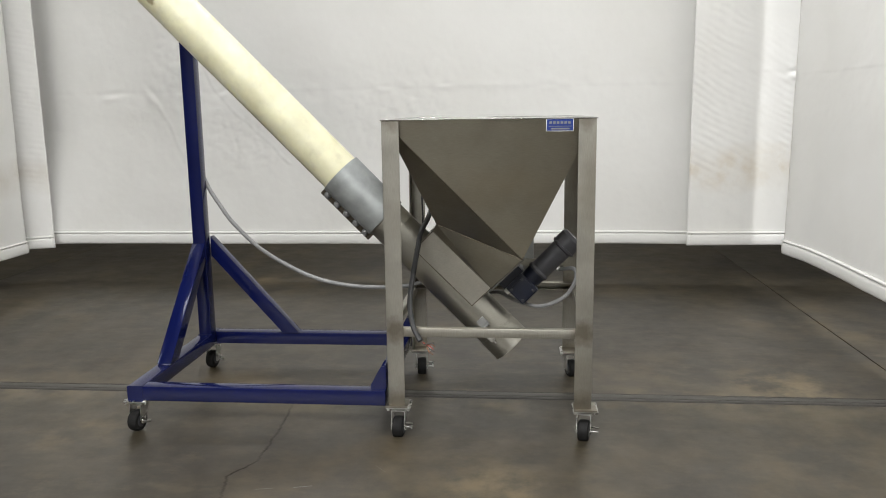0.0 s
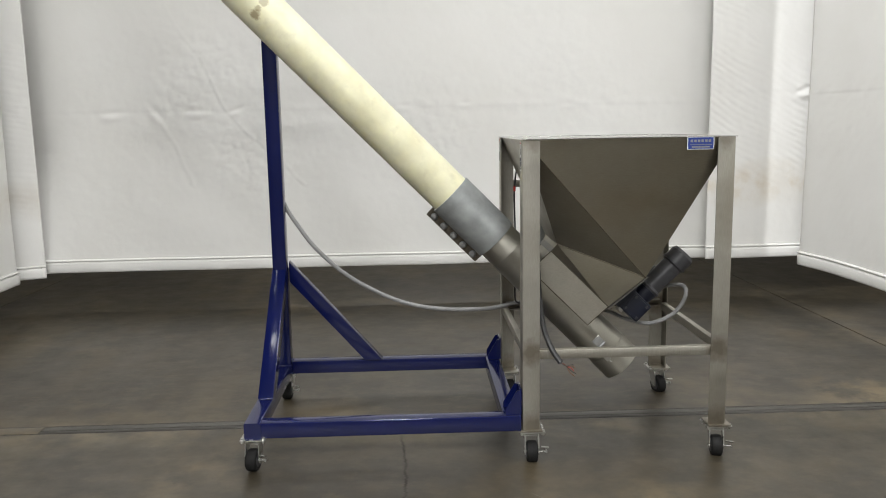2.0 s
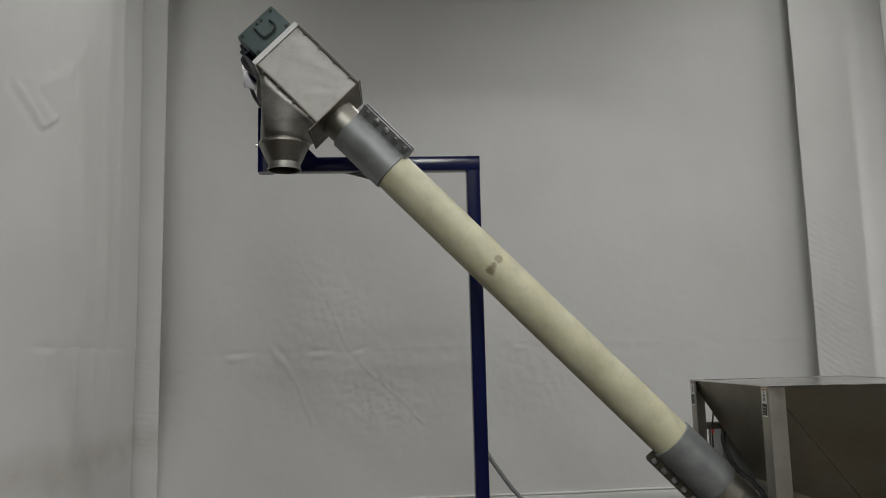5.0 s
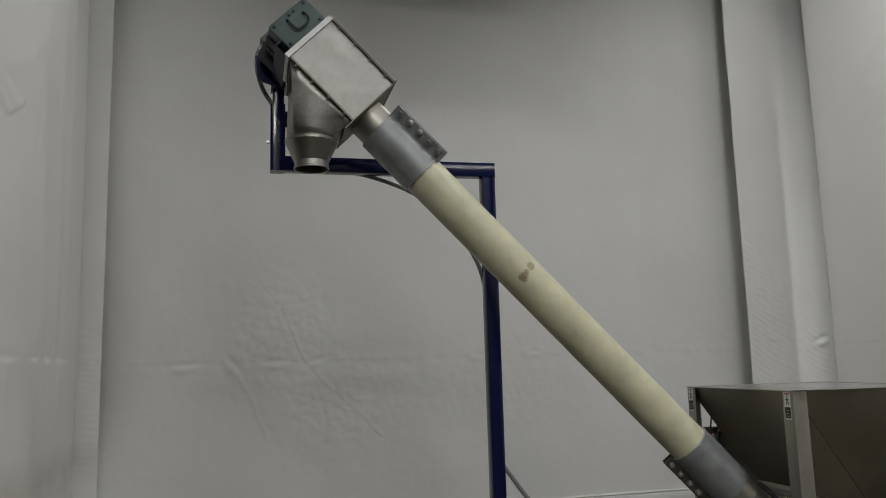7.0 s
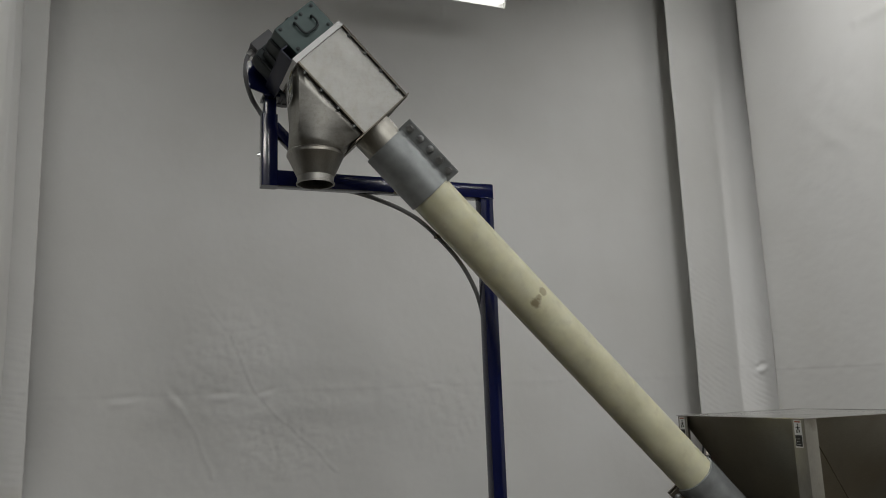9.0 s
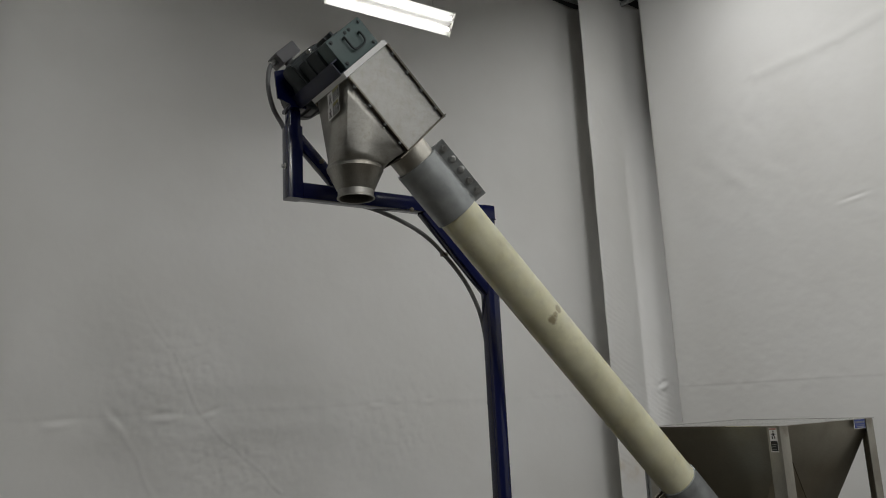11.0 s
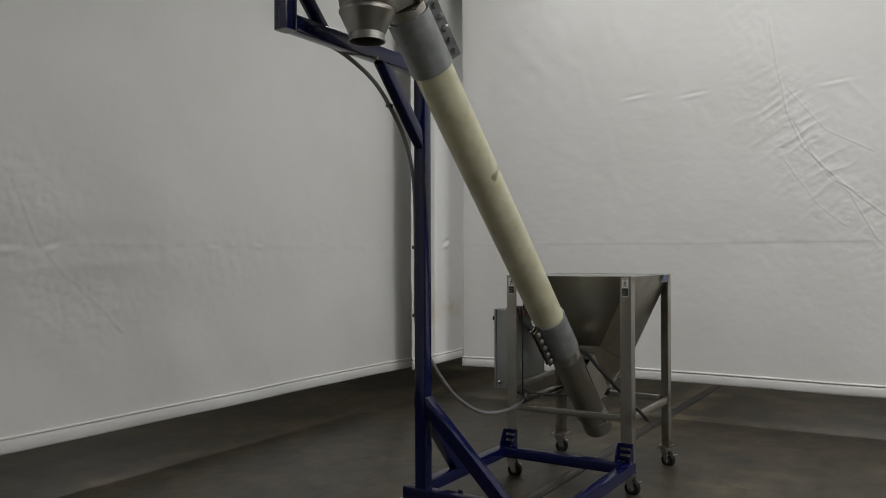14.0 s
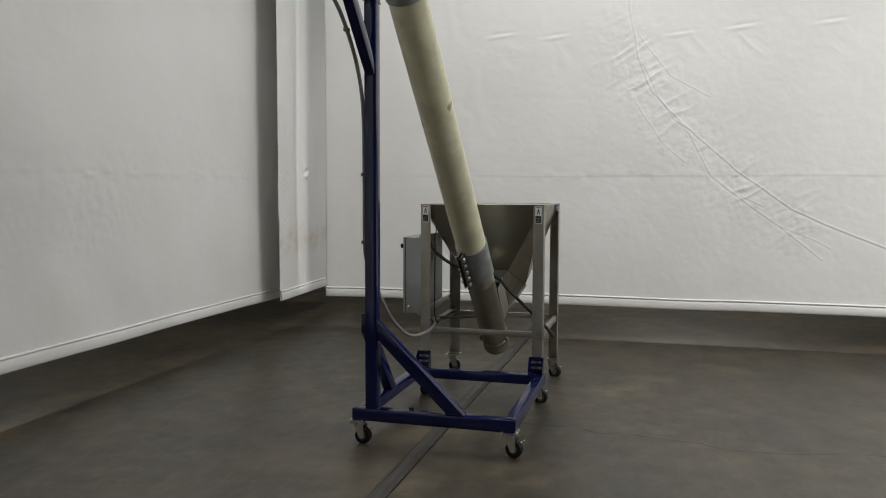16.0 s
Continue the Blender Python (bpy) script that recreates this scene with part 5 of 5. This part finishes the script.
jb = part("terminal_box", box(bmesh.new(), -0.062, -0.055, -0.032, 0.062, 0.055, 0.032, bev=0.006, m=Matrix.Translation((-2.355, 0.87, 3.345)) @ pose(0, 0, 0, 0, -45, 0)), JUNCTION, drive, "dark grey terminal box")
part("cable_gland", rod(bmesh.new(), (-2.400, 0.87, 3.305), (-2.425, 0.87, 3.283), 0.016, seg=12), SHINY, jb)
part("box_neck", rod(bmesh.new(), (-2.345, 0.87, 3.335), mc + Vector((0, 0.073, 0)), 0.024, seg=14), JUNCTION, jb)

# agitator drive under the hopper
ag = thing("agitator_gearmotor", 0.62, 0.42, 0.60, "dark blue gearbox and grey motor bolted to the hopper chute", "gear motor")
AY = 0.440
ac = 0.640
part("mounting_block", fat_box0(0.531, 0.580, 0.160, 0.290, AY - 0.07, AY + 0.07, 0.008), MOTORBLUE, ag)
agb = part("gearbox", fat_box0(0.578, 0.700, 0.165, 0.275, AY - 0.058, AY + 0.058, 0.012), MOTORBLUE, ag, "dark blue gearbox")
part("cover", fat_box0(0.595, 0.688, 0.175, 0.265, AY - 0.063, AY - 0.0585, 0.003), MOTORBLUE, agb)
for k in range(4):
    part("cover_bolt", hexbolt(bmesh.new(), ax0(0.605 if k % 2 else 0.68, 0.184 if k < 2 else 0.255, AY - 0.063), (0, -1, 0), 0.005, 0.006), MOTORGREY, agb)
part("lug", fat_box0(0.586, 0.612, 0.150, 0.166, AY - 0.05, AY - 0.02, 0.003), SHINY, agb)
part("neck", rod(bmesh.new(), ax0(ac, 0.272, AY), ax0(ac, 0.330, AY), 0.048, 0.052, 28), MOTORBLUE, ag)
am = part("motor", lathe(bmesh.new(), ax0(ac, 0.325, AY), AXN, [(0, 0.03), (0, 0.056), (0.010, 0.058), (0.022, 0.051), (0.165, 0.053), (0.172, 0.061), (0.235, 0.062), (0.250, 0.053), (0.252, 0.02)], 40), MOTORGREY, ag, "dark grey motor")
part("fan_cover_lip", lathe(bmesh.new(), ax0(ac, 0.500, AY), AXN, [(0, 0.061), (0.0, 0.0655), (0.008, 0.0655), (0.008, 0.061)], 36, False), MOTORGREY, am)
part("terminal_box", fat_box0(ac - 0.035, ac + 0.055, 0.345, 0.440, AY + 0.050, AY + 0.097, 0.008), MOTORGREY, am)
part("cable_gland", rod(bmesh.new(), ax0(ac + 0.045, 0.400, AY + 0.082), ax0(ac + 0.080, 0.400, AY + 0.082), 0.012, seg=12), SHINY, am)

# ---- control enclosure behind the stand ----
enc = thing("control_enclosure", 0.42, 1.0, 0.59, "grey painted steel control enclosure mounted on the stand", "control box")
EX0, EX1, EY0, EY1, EZ0, EZ1 = 0.165, 0.675, 0.932, 1.085, 0.588, 1.172
eb = part("body", B(EX0, EY0, EZ0, EX1, EY1, EZ1, bev=0.006), GREYPAINT, enc)
door = part("door", B(EX0 - 0.003, EY1 + 0.003, EZ0 - 0.002, EX1 + 0.003, EY1 + 0.020, EZ1 + 0.002, bev=0.004), GREYPAINT, enc)
part("gasket", B(EX0 + 0.004, EY1 - 0.001, EZ0 + 0.004, EX1 - 0.004, EY1 + 0.004, EZ1 - 0.004, bev=0), RUBBER, door)
part("knob", lathe(bmesh.new(), (EX0 + 0.05, EY1 + 0.020, EZ1 - 0.07), (0, 1, 0), [(0, 0.020), (0.006, 0.022), (0.010, 0.016), (0.030, 0.018), (0.034, 0.012)], 20), RUBBER, door)
part("knob", lathe(bmesh.new(), (EX0 + 0.22, EY1 + 0.020, EZ1 - 0.12), (0, 1, 0), [(0, 0.020), (0.006, 0.022), (0.010, 0.016), (0.030, 0.018), (0.034, 0.012)], 20), REDPLASTIC, door)
part("side_latch", lathe(bmesh.new(), (EX0, EY1 - 0.025, EZ0 + 0.045), (-1, 0, 0), [(0, 0.014), (0.003, 0.014), (0.004, 0.010), (0.010, 0.009), (0.012, 0.004)], 18), SHINY, eb)
for z in (EZ0 + 0.045, EZ1 + 0.006):
    part("mounting_strut", bar(bmesh.new(), (0.02, EY0 - 0.010, z), (W - 0.02, EY0 - 0.010, z), 0.018, 0.038, (0, 0, 1), 0.003), LEGSTEEL, enc)
for x in (0.24, 0.31, 0.40):
    part("cable_gland", lathe(bmesh.new(), (x, 1.0, EZ0), (0, 0, -1), [(0, 0.018), (0.012, 0.018), (0.013, 0.013), (0.030, 0.012)], 14), SHINY, eb)

# ---- cables ----
c = thing("flexible_conduit", -1.18, 0.90, 1.12, "grey conduit from motor down the blue post to the control box", "conduit")
part("hose", hose(bmesh.new(), [(-2.420, 0.87, 3.287), (-2.432, 0.875, 3.25), (-2.432, 0.885, 3.17), (-2.400, 0.900, 3.07), (-2.340, 0.900, 2.96), (-2.325, 0.899, 2.80), (-2.26, 0.899, 2.66), (-2.05, 0.900, 2.640), (-1.85, 0.900, 2.618), (-1.610, 0.900, 2.535), (-1.450, 0.900, 2.420), (-1.286, 0.900, 2.230), (-1.200, 0.899, 1.990), (-1.184, 0.899, 1.56), (-1.182, 0.899, 1.20), (-1.150, 0.89, 1.08), (-1.085, 0.875, 0.975), (-0.990, 0.86, 0.850), (-0.820, 0.85, 0.698), (-0.568, 0.84, 0.565), (-0.340, 0.83, 0.514), (-0.085, 0.82, 0.510), (0.060, 0.822, 0.535), (0.22, 0.88, 0.552), (0.30, 0.98, 0.548), (0.31, 1.0, 0.562)], 0.0115, 10, 9), CONDUIT, c)
for x, z in ((-1.184, 1.62), (-1.182, 1.22), (-1.440, 2.412)):
    part("clip", B(x - 0.016, 0.886, z - 0.010, x + 0.016, 0.916, z + 0.010, bev=0.003), DARKSTEEL, c)
c = thing("power_cable", 0.14, 0.17, 0.45, "dark cable from the control box with bare copper wire ends", "cable")
CB = [(0.225, 0.950, 1.178), (0.215, 0.925, 1.190), (0.178, 0.900, 1.165), (0.148, 0.872, 1.105), (0.142, 0.80, 1.035), (0.140, 0.692, 0.972), (0.136, 0.50, 0.930), (0.119, 0.355, 0.885), (0.111, 0.28, 0.812), (0.102, 0.18, 0.719), (0.100, 0.065, 0.613), (0.122, -0.015, 0.529), (0.159, -0.055, 0.468)]
part("sheath", hose(bmesh.new(), CB, 0.0125, 10, 9), BLACKCABLE, c)
for k, mt in enumerate((COPPER, BLACKCABLE, REDPLASTIC, COPPER, DARKCABLE)):
    q = Vector(CB[-1])
    part("wire", hose(bmesh.new(), [q, q + Vector((0.022, -0.003 * k, -0.012)), q + Vector((0.038 + 0.004 * k, 0.008 * (k - 2), -0.026 + 0.007 * (k - 2))), q + Vector((0.058 + 0.006 * (k % 2), 0.010 * (k - 2), -0.038 + 0.009 * (k - 2)))], 0.0017, 6, 5), mt, c, "stripped wire end")
c = thing("motor_cable", 0.80, 0.42, 0.55, "grey cable looping from the agitator motor", "cable")
part("sheath", hose(bmesh.new(), [ax0(ac + 0.078, 0.400, AY + 0.082), (0.862, 0.46, 0.690), (0.868, 0.43, 0.640), (0.815, 0.44, 0.553), (0.703, 0.45, 0.503), (0.589, 0.47, 0.522), (0.50, 0.52, 0.555), (0.44, 0.60, 0.54), (0.40, 0.75, 0.53), (0.40, 0.92, 0.53), (0.40, 1.0, 0.563)], 0.010, 10, 8), CONDUIT, c)
c = thing("sensor_cable", 0.16, 0.92, 1.0, "thin black cables tied along the stand leg", "cable")
part("thin_cable", hose(bmesh.new(), [(0.072, 0.83, 1.345), (0.085, 0.815, 1.30), (0.070, 0.82, 1.15), (0.074, 0.825, 0.9), (0.072, 0.825, 0.62), (0.080, 0.815, 0.545), (0.15, 0.84, 0.53), (0.24, 0.93, 0.545), (0.24, 1.0, 0.562)], 0.0045, 8, 7), BLACKCABLE, c)
part("red_wire", hose(bmesh.new(), [(0.078, 0.835, 1.372), (0.100, 0.800, 1.366), (0.118, 0.790, 1.335), (0.098, 0.800, 1.300), (0.082, 0.815, 1.285)], 0.0045, 8, 6), REDPLASTIC, c, "red wire loop")
part("connector", rod(bmesh.new(), (0.080, 0.818, 1.335), (0.092, 0.812, 1.300), 0.0065, seg=10), REDPLASTIC, c)
part("connector", rod(bmesh.new(), (0.071, 0.820, 1.17), (0.071, 0.820, 1.145), 0.0065, seg=10), REDPLASTIC, c)
